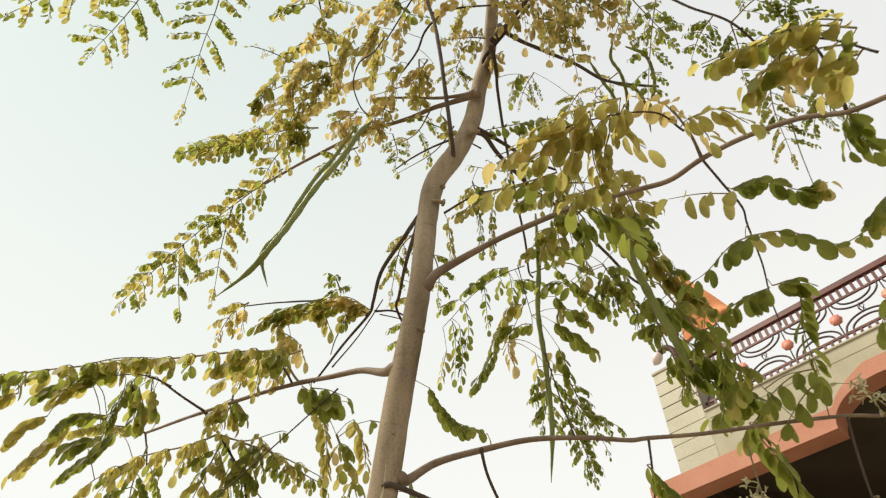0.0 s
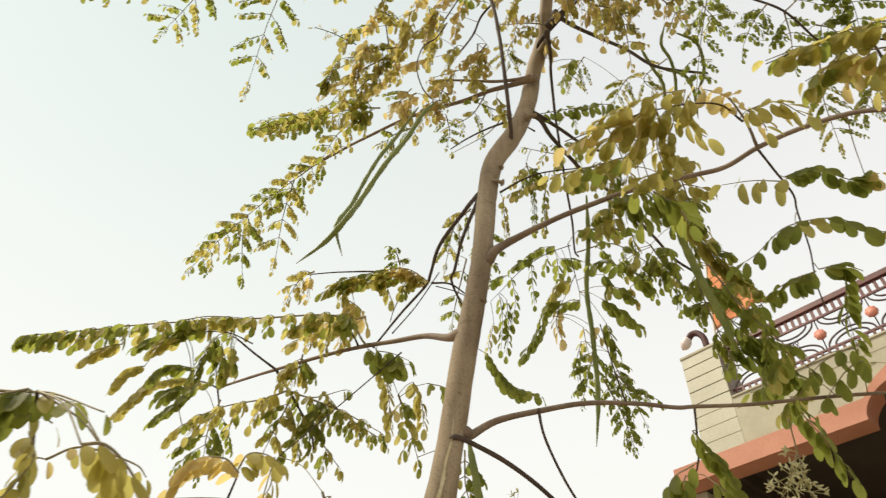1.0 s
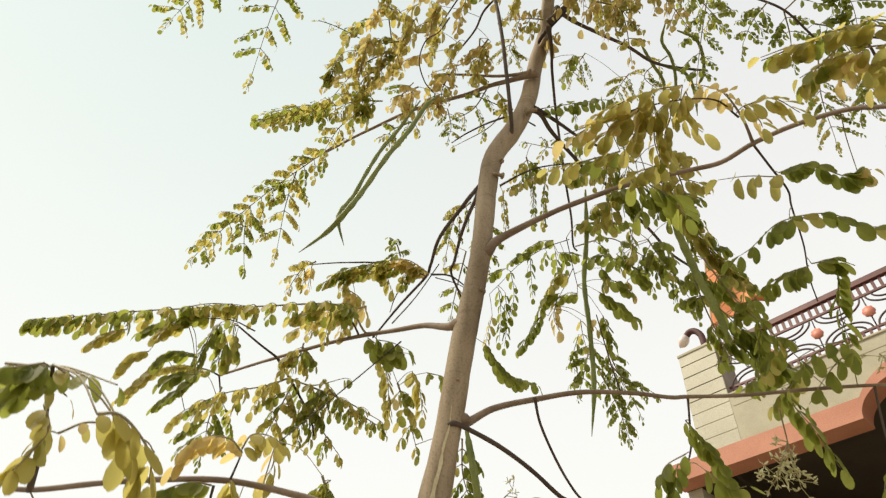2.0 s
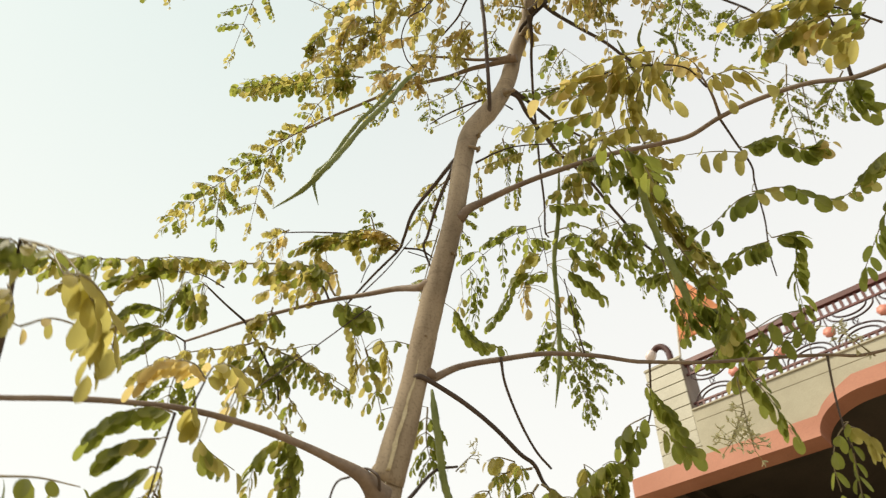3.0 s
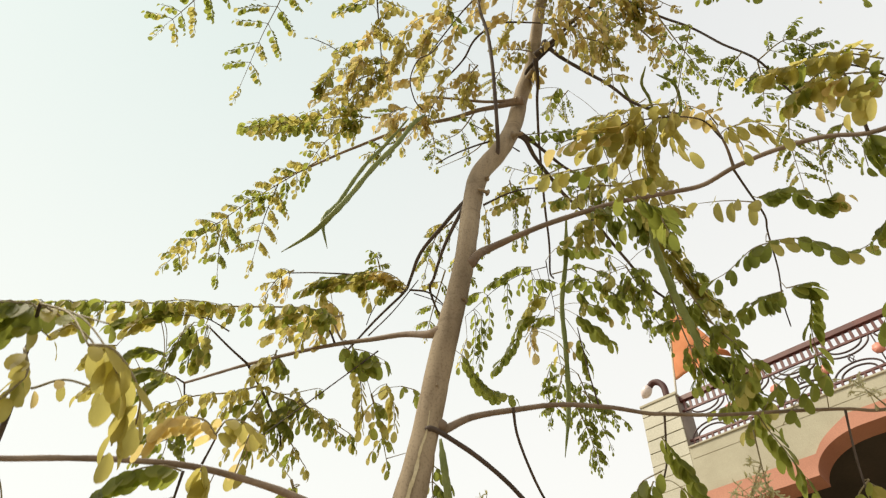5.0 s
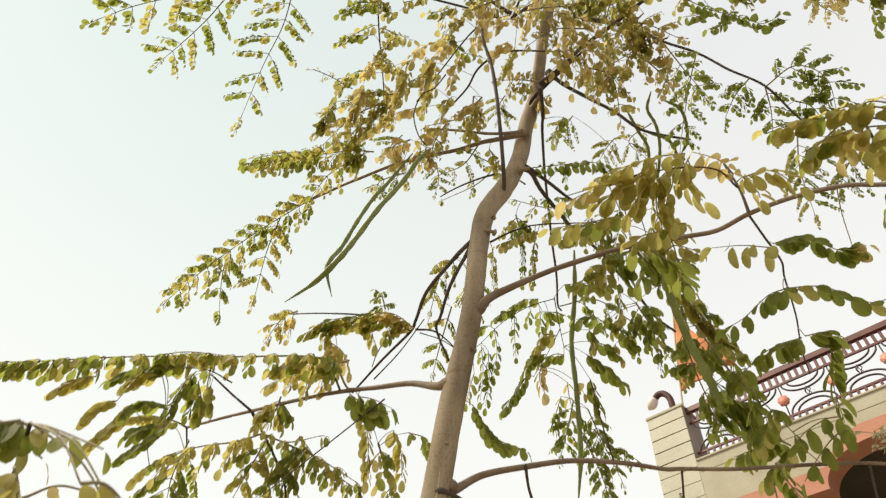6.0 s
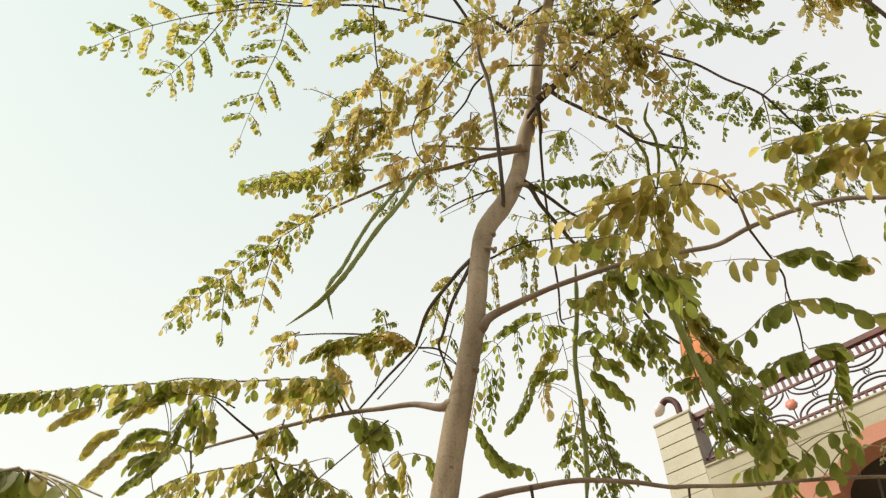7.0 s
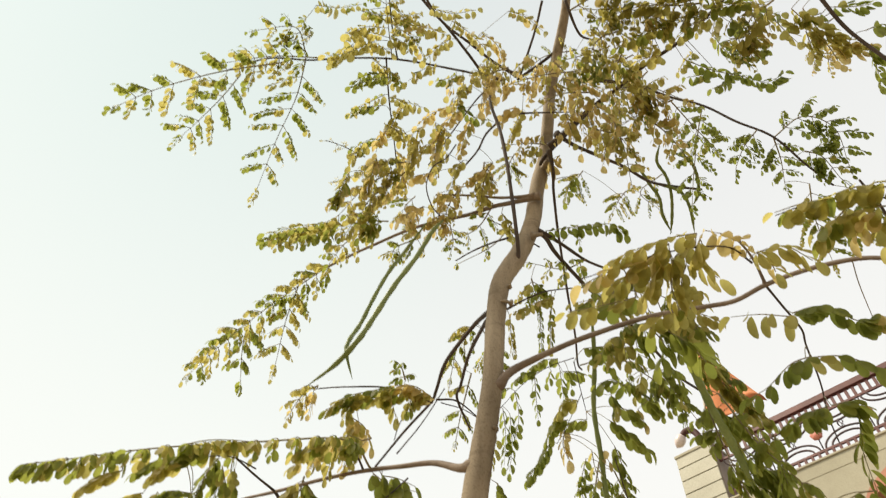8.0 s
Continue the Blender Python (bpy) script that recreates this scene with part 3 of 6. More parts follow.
branch([(0.066, 0.769, 3.003), (-0.004, 0.794, 3.013), (-0.066, 0.820, 3.033), (-0.132, 0.853, 3.045), (-0.218, 0.880, 3.053), (-0.331, 0.940, 3.095), (-0.460, 0.994, 3.081), (-0.579, 1.046, 3.060), (-0.694, 1.074, 2.994)], 0.0072, 0.0035, mat=LIMB)
branch([(0.049, 0.770, 3.005), (-0.039, 0.791, 3.032), (-0.135, 0.798, 3.059), (-0.234, 0.806, 3.078)], 0.0052, 0.0026, mat=LIMB)
branch([(-0.016, 0.804, 2.726), (-0.002, 0.784, 2.731), (-0.007, 0.734, 2.776), (-0.022, 0.667, 2.914), (-0.045, 0.622, 3.112), (-0.074, 0.613, 3.291), (-0.085, 0.617, 3.467), (-0.129, 0.554, 3.515), (-0.214, 0.457, 3.567), (-0.264, 0.411, 3.600), (-0.322, 0.348, 3.632)], 0.0050, 0.0045)
branch([(-0.028, 0.609, 3.489), (-0.168, 0.574, 3.493), (-0.382, 0.531, 3.499), (-0.548, 0.516, 3.480), (-0.666, 0.513, 3.459), (-0.793, 0.496, 3.434), (-0.919, 0.516, 3.387)], 0.0036, 0.0026)
branch([(0.031, 0.809, 2.879), (0.037, 0.810, 2.880), (0.073, 0.826, 2.883), (0.105, 0.875, 2.873), (0.162, 0.938, 2.856), (0.200, 0.982, 2.851), (0.281, 1.041, 2.826), (0.377, 1.117, 2.755), (0.433, 1.165, 2.712), (0.487, 1.191, 2.685)], 0.0066, 0.0033, mat=TWIG)
branch([(0.031, 0.809, 2.879), (0.033, 0.797, 2.886), (0.072, 0.818, 2.889), (0.127, 0.865, 2.896), (0.189, 0.913, 2.896), (0.256, 0.950, 2.902)], 0.0068, 0.0033)
branch([(0.100, 0.723, 3.197), (0.112, 0.773, 3.159), (0.115, 0.834, 3.141), (0.132, 0.955, 3.077), (0.156, 1.084, 2.989), (0.179, 1.192, 2.899), (0.186, 1.253, 2.842), (0.196, 1.258, 2.818)], 0.0051, 0.0026)
branch([(0.124, 0.687, 3.233), (0.179, 0.741, 3.273), (0.264, 0.802, 3.320), (0.365, 0.866, 3.359), (0.457, 0.937, 3.392), (0.544, 0.980, 3.437), (0.654, 0.996, 3.439)], 0.0061, 0.0043)
branch([(0.103, 0.721, 3.221), (0.156, 0.667, 3.220), (0.207, 0.596, 3.195), (0.286, 0.517, 3.169), (0.342, 0.462, 3.166), (0.418, 0.401, 3.156), (0.463, 0.349, 3.147), (0.525, 0.268, 3.137)], 0.0062, 0.0040)
branch([(0.082, 0.797, 3.216), (0.086, 0.756, 3.211), (0.173, 0.686, 3.265), (0.231, 0.643, 3.306)], 0.0070, 0.0036)
branch([(0.153, 0.558, 3.650), (0.154, 0.556, 3.641), (0.083, 0.607, 3.630), (0.015, 0.650, 3.617)], 0.0062, 0.0052)
branch([(0.014, 0.638, 3.620), (-0.075, 0.590, 3.644), (-0.155, 0.531, 3.666), (-0.233, 0.474, 3.682), (-0.279, 0.421, 3.701), (-0.324, 0.344, 3.724)], 0.0052, 0.0042)
twig([(0.097, 0.415, 3.724), (0.073, 0.507, 3.682), (0.022, 0.644, 3.619)], 0.0042, 0.0041)
twig([(0.181, 0.429, 3.747), (0.178, 0.422, 3.716), (0.225, 0.518, 3.685), (0.269, 0.539, 3.673)], 0.0063, 0.0031)
twig([(-0.026, 0.659, 3.319), (-0.087, 0.714, 3.314), (-0.118, 0.775, 3.312), (-0.168, 0.831, 3.297)], 0.0037, 0.0028)
twig([(-0.063, 0.666, 3.315), (0.024, 0.666, 3.347), (0.122, 0.669, 3.357), (0.178, 0.672, 3.364)], 0.0037, 0.0019)
twig([(0.062, 0.878, 2.909), (-0.027, 0.865, 2.988), (-0.119, 0.851, 3.044)], 0.0020, 0.0012)
twig([(-0.019, 0.866, 2.939), (-0.074, 0.898, 2.957), (-0.132, 0.932, 2.962), (-0.177, 0.964, 2.963)], 0.0032, 0.0017)
branch([(0.228, 0.583, 3.408), (0.378, 0.618, 3.448), (0.499, 0.671, 3.480), (0.627, 0.717, 3.506), (0.706, 0.733, 3.411), (0.787, 0.743, 3.311), (0.860, 0.791, 3.227), (0.920, 0.826, 3.151)], 0.0047, 0.0029)
branch([(0.673, 0.250, 3.120), (0.703, 0.280, 3.077), (0.756, 0.341, 3.010), (0.833, 0.397, 2.900)], 0.0050, 0.0040)
branch([(-0.104, 0.904, 1.998), (-0.080, 0.905, 2.003), (-0.073, 0.921, 2.008), (-0.029, 0.928, 2.042), (0.052, 0.925, 2.063), (0.125, 0.915, 2.073), (0.211, 0.913, 2.073), (0.278, 0.921, 2.072), (0.314, 0.935, 2.084), (0.405, 0.939, 2.093), (0.506, 0.930, 2.101), (0.617, 0.901, 2.095), (0.660, 0.883, 2.083), (0.704, 0.846, 2.074)], 0.0046, 0.0027, mat=LIMB, swell=2.8, fall=8)
branch([(-0.106, 0.906, 1.985), (-0.099, 0.885, 1.981), (-0.079, 0.898, 1.984), (-0.023, 0.944, 1.979), (0.037, 0.988, 1.958), (0.084, 1.030, 1.937), (0.112, 1.057, 1.933), (0.133, 1.083, 1.911), (0.168, 1.104, 1.889)], 0.0050, 0.0033)
branch([(-0.125, 0.875, 1.758), (-0.150, 0.840, 1.769), (-0.190, 0.816, 1.777), (-0.238, 0.790, 1.783), (-0.293, 0.763, 1.787), (-0.372, 0.730, 1.785), (-0.440, 0.678, 1.756), (-0.485, 0.639, 1.729), (-0.521, 0.603, 1.702), (-0.540, 0.580, 1.690)], 0.0054, 0.0028, mat=LIMB, swell=2.8, fall=8)

# twigs
branch([(0.412, 0.587, 2.363), (0.392, 0.551, 2.385), (0.363, 0.516, 2.409)], 0.0030, 0.0016, "twig", LIMB, 0.3)
twig([(0.551, 0.462, 2.269), (0.524, 0.408, 2.318), (0.496, 0.376, 2.352)], 0.0027, 0.0016)
twig([(-0.335, 1.024, 2.278), (-0.347, 0.997, 2.291), (-0.374, 0.962, 2.308)], 0.0025, 0.0019)
twig([(-0.548, 1.112, 2.281), (-0.584, 1.064, 2.286), (-0.618, 1.016, 2.293)], 0.0028, 0.0020)
twig([(-0.548, 1.112, 2.281), (-0.509, 1.141, 2.237), (-0.457, 1.183, 2.173), (-0.440, 1.197, 2.130)], 0.0034, 0.0020)
twig([(-0.752, 1.251, 2.324), (-0.774, 1.215, 2.316), (-0.821, 1.172, 2.296)], 0.0023, 0.0015)
twig([(-0.752, 1.251, 2.324), (-0.744, 1.275, 2.289), (-0.740, 1.296, 2.257)], 0.0023, 0.0016)
twig([(0.043, 0.918, 2.061), (0.054, 0.958, 2.030), (0.084, 1.005, 1.984), (0.114, 1.038, 1.949), (0.142, 1.059, 1.929)], 0.0026, 0.0022)
twig([(0.314, 0.935, 2.084), (0.316, 0.965, 2.047), (0.315, 0.994, 2.009), (0.290, 1.044, 1.947)], 0.0021, 0.0014)
twig([(0.617, 0.901, 2.095), (0.615, 0.921, 2.042), (0.614, 0.937, 1.987), (0.617, 0.948, 1.931)], 0.0022, 0.0014)
twig([(-0.125, 0.856, 1.757), (-0.127, 0.830, 1.766), (-0.149, 0.843, 1.783), (-0.172, 0.866, 1.782), (-0.199, 0.892, 1.776), (-0.215, 0.947, 1.713)], 0.0023, 0.0014)
twig([(-0.125, 1.038, 1.812), (-0.103, 1.072, 1.864), (-0.067, 1.098, 1.930), (-0.029, 1.140, 1.966)], 0.0041, 0.0023)
twig([(-0.504, 0.562, 1.682), (-0.458, 0.491, 1.693), (-0.420, 0.427, 1.697), (-0.376, 0.358, 1.694)], 0.0033, 0.0014)
twig([(-0.219, 1.081, 2.518), (-0.312, 1.051, 2.538), (-0.421, 1.037, 2.528), (-0.506, 1.029, 2.511)], 0.0029, 0.0014)
twig([(-0.204, 1.077, 2.528), (-0.153, 1.102, 2.546), (-0.092, 1.155, 2.531)], 0.0029, 0.0015)
twig([(-0.419, 0.523, 3.500), (-0.412, 0.629, 3.434), (-0.398, 0.723, 3.369), (-0.383, 0.829, 3.291)], 0.0029, 0.0019)
twig([(-0.382, 0.531, 3.499), (-0.394, 0.442, 3.525), (-0.399, 0.326, 3.553)], 0.0029, 0.0020)
twig([(-0.081, 0.627, 3.480), (-0.127, 0.666, 3.464), (-0.212, 0.764, 3.416), (-0.289, 0.852, 3.365)], 0.0030, 0.0020)

# knobs and leaf scars on the trunk
knob([(-0.022, 0.799, 2.569), (-0.032, 0.792, 2.565), (-0.043, 0.786, 2.561)], 0.0045, 0.0031)
knob([(0.037, 0.778, 2.810), (0.048, 0.771, 2.805), (0.059, 0.765, 2.799)], 0.0066, 0.0046)
knob([(-0.057, 0.843, 2.248), (-0.058, 0.837, 2.245), (-0.057, 0.830, 2.243)], 0.0044, 0.0030)
knob([(0.083, 0.799, 3.205), (0.094, 0.779, 3.203), (0.105, 0.759, 3.201)], 0.0088, 0.0061)
knob([(-0.026, 0.798, 2.627), (-0.025, 0.792, 2.623), (-0.023, 0.786, 2.619)], 0.0040, 0.0028)
knob([(-0.092, 0.882, 2.060), (-0.092, 0.874, 2.059), (-0.092, 0.867, 2.058)], 0.0041, 0.0028)
knob([(-0.111, 0.906, 1.940), (-0.108, 0.899, 1.939), (-0.105, 0.892, 1.938)], 0.0034, 0.0023)
knob([(0.075, 0.799, 3.192), (0.085, 0.777, 3.191), (0.094, 0.756, 3.190)], 0.0106, 0.0073)
twig([(-0.285, 1.096, 2.379), (-0.234, 1.085, 2.460), (-0.185, 1.065, 2.554)], 0.0017, 0.0014)
twig([(-0.194, 1.091, 2.531), (-0.137, 1.112, 2.529), (-0.090, 1.132, 2.510)], 0.0014, 0.0011)
twig([(-0.214, 1.077, 2.527), (-0.262, 1.073, 2.510), (-0.290, 1.096, 2.464), (-0.300, 1.112, 2.429)], 0.0018, 0.0011)

# pods
pod([(-0.191, 0.733, 2.817), (-0.214, 0.728, 2.756), (-0.240, 0.731, 2.657), (-0.278, 0.732, 2.547), (-0.311, 0.742, 2.445), (-0.329, 0.739, 2.376), (-0.369, 0.763, 2.331), (-0.417, 0.774, 2.281)], 0.0056, 0.0034)
pod([(-0.241, 0.771, 2.867), (-0.294, 0.809, 2.783), (-0.319, 0.803, 2.693), (-0.338, 0.800, 2.594), (-0.353, 0.797, 2.490), (-0.358, 0.769, 2.404), (-0.354, 0.768, 2.365), (-0.335, 0.786, 2.315)], 0.0046, 0.0034)
twig([(-0.162, 0.602, 2.986), (-0.186, 0.617, 2.936), (-0.219, 0.630, 2.914), (-0.237, 0.672, 2.892), (-0.223, 0.709, 2.855), (-0.199, 0.723, 2.823)], 0.0018, 0.0016)
pod([(0.188, 0.956, 2.723), (0.188, 1.024, 2.618), (0.178, 1.079, 2.510), (0.185, 1.121, 2.393), (0.187, 1.162, 2.263), (0.175, 1.190, 2.151)], 0.0056, 0.0040)
pod([(-0.087, 1.055, 2.080), (-0.065, 1.077, 1.984), (-0.047, 1.103, 1.907), (-0.013, 1.121, 1.834)], 0.0070, 0.0054)
pod([(0.313, 0.750, 2.467), (0.331, 0.810, 2.398), (0.364, 0.862, 2.320), (0.392, 0.891, 2.252), (0.410, 0.917, 2.187)], 0.0075, 0.0090)
pod([(0.503, 0.852, 3.502), (0.496, 0.905, 3.477), (0.527, 0.948, 3.446), (0.545, 1.002, 3.410), (0.548, 1.069, 3.369), (0.544, 1.119, 3.338)], 0.0052, 0.0052)
pod([(0.426, 0.911, 3.492), (0.471, 0.972, 3.449), (0.507, 1.015, 3.414), (0.519, 1.065, 3.380), (0.549, 1.113, 3.340)], 0.0052, 0.0052)
pod([(0.499, 0.974, 3.440), (0.571, 0.987, 3.411), (0.604, 1.032, 3.373), (0.619, 1.102, 3.323)], 0.0052, 0.0052)
pod([(0.540, 0.871, 3.482), (0.599, 0.891, 3.453), (0.626, 0.945, 3.416), (0.626, 0.991, 3.390), (0.614, 1.021, 3.376)], 0.0052, 0.0052)

# leaves of the outer left limbs
frond([(-0.696, 0.532, 3.514), (-0.737, 0.642, 3.466), (-0.804, 0.755, 3.395), (-0.867, 0.883, 3.299)], 6, 0.12, 4, 0.3, 0.0279, 0.5)
frond([(-0.732, 0.494, 3.381), (-0.904, 0.490, 3.291), (-1.056, 0.503, 3.194), (-1.141, 0.522, 3.128)], 6, 0.085, 4, 0.34, 0.0287, 0.5)
frond([(-0.907, 0.554, 3.457), (-0.972, 0.615, 3.411), (-1.047, 0.673, 3.353), (-1.088, 0.701, 3.317)], 5, 0.1, 4, 0.3, 0.0279, 0.5)
frond([(-0.667, 0.483, 3.439), (-0.691, 0.407, 3.455), (-0.799, 0.402, 3.422)], 4, 0.07, 4, 0.34, 0.0287, 0.5)
frond([(-0.634, 0.508, 3.464), (-0.768, 0.485, 3.419), (-0.899, 0.486, 3.374)], 6, 0.07, 4, 0.36, 0.0287, 0.5)
frond([(-0.400, 0.522, 3.500), (-0.406, 0.439, 3.525), (-0.411, 0.308, 3.557)], 4, 0.12, 4, 0.42, 0.0279, 0.5)
frond([(-0.356, 0.805, 2.930), (-0.421, 0.796, 2.914), (-0.543, 0.793, 2.865), (-0.657, 0.784, 2.807)], 12, 0.045, 4, 0.4, 0.0279, 0.3)
pinna([(-0.505, 0.819, 2.944), (-0.599, 0.815, 2.926), (-0.699, 0.819, 2.889)], 9, 0.35, 0.0289, 0.3)
pinna([(-0.505, 0.830, 2.933), (-0.605, 0.827, 2.912), (-0.698, 0.830, 2.878)], 9, 0.42, 0.0289, 0.3)
frond([(-0.391, 0.828, 2.956), (-0.499, 0.905, 2.974), (-0.567, 0.993, 2.988)], 4, 0.05, 4, 0.45, 0.0246, 0.5)
frond([(-0.528, 1.005, 3.059), (-0.642, 1.057, 2.998), (-0.765, 1.111, 2.920), (-0.880, 1.166, 2.826), (-0.965, 1.213, 2.744)], 13, 0.065, 4, 0.38, 0.0254, 0.5)
frond([(-0.676, 1.071, 2.983), (-0.713, 1.154, 2.910), (-0.738, 1.249, 2.821)], 4, 0.08, 4, 0.5, 0.0246, 0.5)
frond([(-0.830, 1.153, 2.907), (-0.847, 1.210, 2.856), (-0.850, 1.291, 2.786)], 3, 0.07, 4, 0.2, 0.0246, 0.5)

# leaves of the low left limb
frond([(-0.312, 0.987, 2.258), (-0.361, 0.928, 2.282), (-0.525, 0.891, 2.242), (-0.683, 0.829, 2.173), (-0.778, 0.773, 2.105), (-0.822, 0.733, 2.062)], 20, 0.030, 3, 0.30, 0.0275, 0.6)
pinna([(-0.613, 0.960, 2.232), (-0.597, 0.978, 2.197), (-0.591, 0.990, 2.161)], 4, 0.4, 0.0263, 0.45)
pinna([(-0.635, 0.953, 2.223), (-0.639, 0.960, 2.173), (-0.642, 0.962, 2.128)], 5, 0.2, 0.0263, 0.45)
pinna([(-0.598, 0.986, 2.245), (-0.579, 1.002, 2.194)], 3, 0.5, 0.0263, 0.45)
folded_pinna([(-0.753, 1.208, 2.306), (-0.790, 1.149, 2.278), (-0.819, 1.106, 2.234)], 0.3, 0.025, 0.4)
folded_pinna([(-0.732, 0.977, 2.180), (-0.742, 0.975, 2.131), (-0.775, 0.970, 2.061)], 0.52, 0.026, 0.4)
folded_pinna([(-0.701, 1.080, 2.216), (-0.721, 1.073, 2.168), (-0.755, 1.063, 2.109)], 0.16, 0.025, 0.4)
frond([(-0.514, 1.134, 2.239), (-0.554, 1.115, 2.202), (-0.624, 1.083, 2.158), (-0.684, 1.061, 2.098)], 5, 0.07, 3, 0.45, 0.0262, 0.6)
frond([(-0.514, 1.134, 2.239), (-0.456, 1.145, 2.229), (-0.389, 1.139, 2.245)], 3, 0.045, 3, 0.4, 0.023, 0.5)
frond([(-0.506, 1.146, 2.226), (-0.520, 1.156, 2.177), (-0.542, 1.173, 2.108)], 3, 0.06, 4, 0.4, 0.023, 0.5)
frond([(-0.467, 1.140, 2.225), (-0.386, 1.170, 2.210), (-0.302, 1.202, 2.181)], 3, 0.05, 3, 0.4, 0.0213, 0.5)
frond([(-0.725, 1.240, 2.281), (-0.743, 1.272, 2.210), (-0.744, 1.295, 2.167)], 4, 0.1, 4, 0.1, 0.0213, 0.5)
frond([(-0.479, 1.156, 2.195), (-0.435, 1.194, 2.156), (-0.392, 1.229, 2.114)], 3, 0.06, 4, 0.4, 0.023, 0.5)
pinna([(-0.313, 1.017, 2.268), (-0.272, 1.026, 2.246), (-0.217, 1.021, 2.231)], 4, 0.3, 0.0357, 0.45)
pinna([(-0.286, 1.048, 2.255), (-0.268, 1.092, 2.205), (-0.265, 1.131, 2.145)], 7, 0.62, 0.0289, 0.6)
pinna([(-0.224, 1.119, 2.258), (-0.204, 1.146, 2.222), (-0.197, 1.174, 2.179)], 5, 0.45, 0.0281, 0.45)
pinna([(-0.191, 1.125, 2.259), (-0.152, 1.133, 2.253), (-0.145, 1.146, 2.234)], 3, 0.05, 0.0263, 0.45)
twig([(-0.207, 1.041, 2.484), (-0.279, 1.010, 2.497), (-0.371, 1.009, 2.472), (-0.453, 1.016, 2.435)], 0.0015, 0.0008)
frond([(-0.325, 0.993, 2.340), (-0.394, 0.996, 2.314), (-0.461, 1.003, 2.283)], 4, 0.06, 3, 0.68, 0.0262, 0.5)
frond([(-0.495, 1.032, 2.526), (-0.527, 1.039, 2.507), (-0.552, 1.059, 2.473)], 3, 0.05, 3, 0.75, 0.0213, 0.5)
pinna([(-0.215, 1.032, 2.498), (-0.236, 1.025, 2.500), (-0.270, 1.047, 2.471)], 4, 0.55, 0.0306, 0.45)
frond([(-0.282, 1.040, 2.556), (-0.291, 1.020, 2.576), (-0.301, 1.011, 2.586)], 2, 0.03, 2, 0.3, 0.0164, 0.5)
frond([(-0.478, 1.074, 2.296), (-0.486, 1.091, 2.269), (-0.507, 1.097, 2.250)], 3, 0.05, 3, 0.5, 0.0262, 0.5)

# leaves in the middle
frond([(0.192, 1.257, 2.837), (0.286, 1.216, 2.829), (0.357, 1.217, 2.772), (0.442, 1.240, 2.701), (0.494, 1.268, 2.629)], 4, 0.09, 4, 0.18, 0.0221, 0.9)
frond([(0.276, 1.441, 2.606), (0.314, 1.485, 2.534), (0.364, 1.534, 2.443)], 5, 0.05, 4, 0.1, 0.0164, 0.5)
frond([(0.236, 1.432, 2.627), (0.220, 1.483, 2.564), (0.204, 1.521, 2.514)], 4, 0.07, 4, 0.1, 0.018, 0.5)
folded_pinna([(-0.053, 0.973, 2.224), (-0.009, 0.981, 2.159), (0.049, 0.968, 2.123)], 0.2, 0.027, 0.6)
frond([(-0.111, 1.010, 2.742), (-0.155, 1.045, 2.710), (-0.176, 1.108, 2.644)], 4, 0.06, 4, 0.3, 0.0164, 1.0)
frond([(-0.123, 1.110, 2.653), (-0.150, 1.188, 2.574), (-0.161, 1.226, 2.528)], 3, 0.05, 3, 0.3, 0.0148, 0.5)
frond([(-0.081, 1.097, 2.775), (-0.063, 1.144, 2.733), (-0.068, 1.189, 2.689)], 3, 0.06, 3, 0.3, 0.0164, 0.5)
pinna([(0.077, 0.827, 2.912), (0.164, 0.812, 2.910), (0.250, 0.801, 2.904), (0.280, 0.821, 2.886)], 5, 0.05, 0.0289, 0.45)
pinna([(0.162, 0.810, 2.911), (0.168, 0.855, 2.882)], 3, 0.05, 0.0221, 0.45)
twig([(-0.030, 0.902, 2.669), (0.030, 0.875, 2.686), (0.092, 0.867, 2.704), (0.234, 0.856, 2.708)], 0.0028, 0.0014)
pinna([(0.089, 0.892, 2.709), (0.048, 0.896, 2.692), (-0.013, 0.918, 2.677)], 5, 0.65, 0.0238, 0.7)
pinna([(0.253, 0.812, 2.668), (0.205, 0.867, 2.680), (0.130, 0.888, 2.676)], 6, 0.5, 0.0289, 0.6)
pinna([(0.050, 0.895, 2.679), (0.054, 0.940, 2.645), (0.055, 0.982, 2.608)], 7, 0.25, 0.017, 0.8)
pinna([(0.083, 0.912, 2.700), (0.080, 0.958, 2.666), (0.080, 0.998, 2.627)], 6, 0.35, 0.0187, 0.9)
pinna([(-0.022, 0.916, 2.659), (-0.018, 0.960, 2.625), (-0.011, 0.987, 2.603)], 4, 0.4, 0.0204, 0.9)
frond([(0.270, 0.772, 2.581), (0.218, 0.780, 2.588), (0.161, 0.817, 2.600)], 4, 0.06, 3, 0.35, 0.0262, 0.5)
frond([(0.190, 0.908, 2.892), (0.129, 0.934, 2.883), (0.045, 0.926, 2.897)], 3, 0.06, 3, 0.4, 0.0213, 0.5)
frond([(0.037, 0.913, 2.811), (0.045, 0.935, 2.795), (0.053, 0.953, 2.783)], 2, 0.05, 3, 0.2, 0.0213, 0.5)
frond([(-0.069, 0.827, 3.042), (-0.113, 0.881, 3.011), (-0.178, 0.907, 2.991)], 3, 0.05, 4, 0.4, 0.0148, 0.5)
frond([(-0.287, 0.933, 3.040), (-0.355, 0.939, 3.000), (-0.371, 0.967, 2.993)], 3, 0.05, 3, 0.4, 0.018, 0.5)
frond([(-0.010, 0.887, 3.050), (-0.067, 0.941, 3.011), (-0.168, 0.982, 2.975)], 2, 0.03, 2, 0.5, 0.018, 0.5)
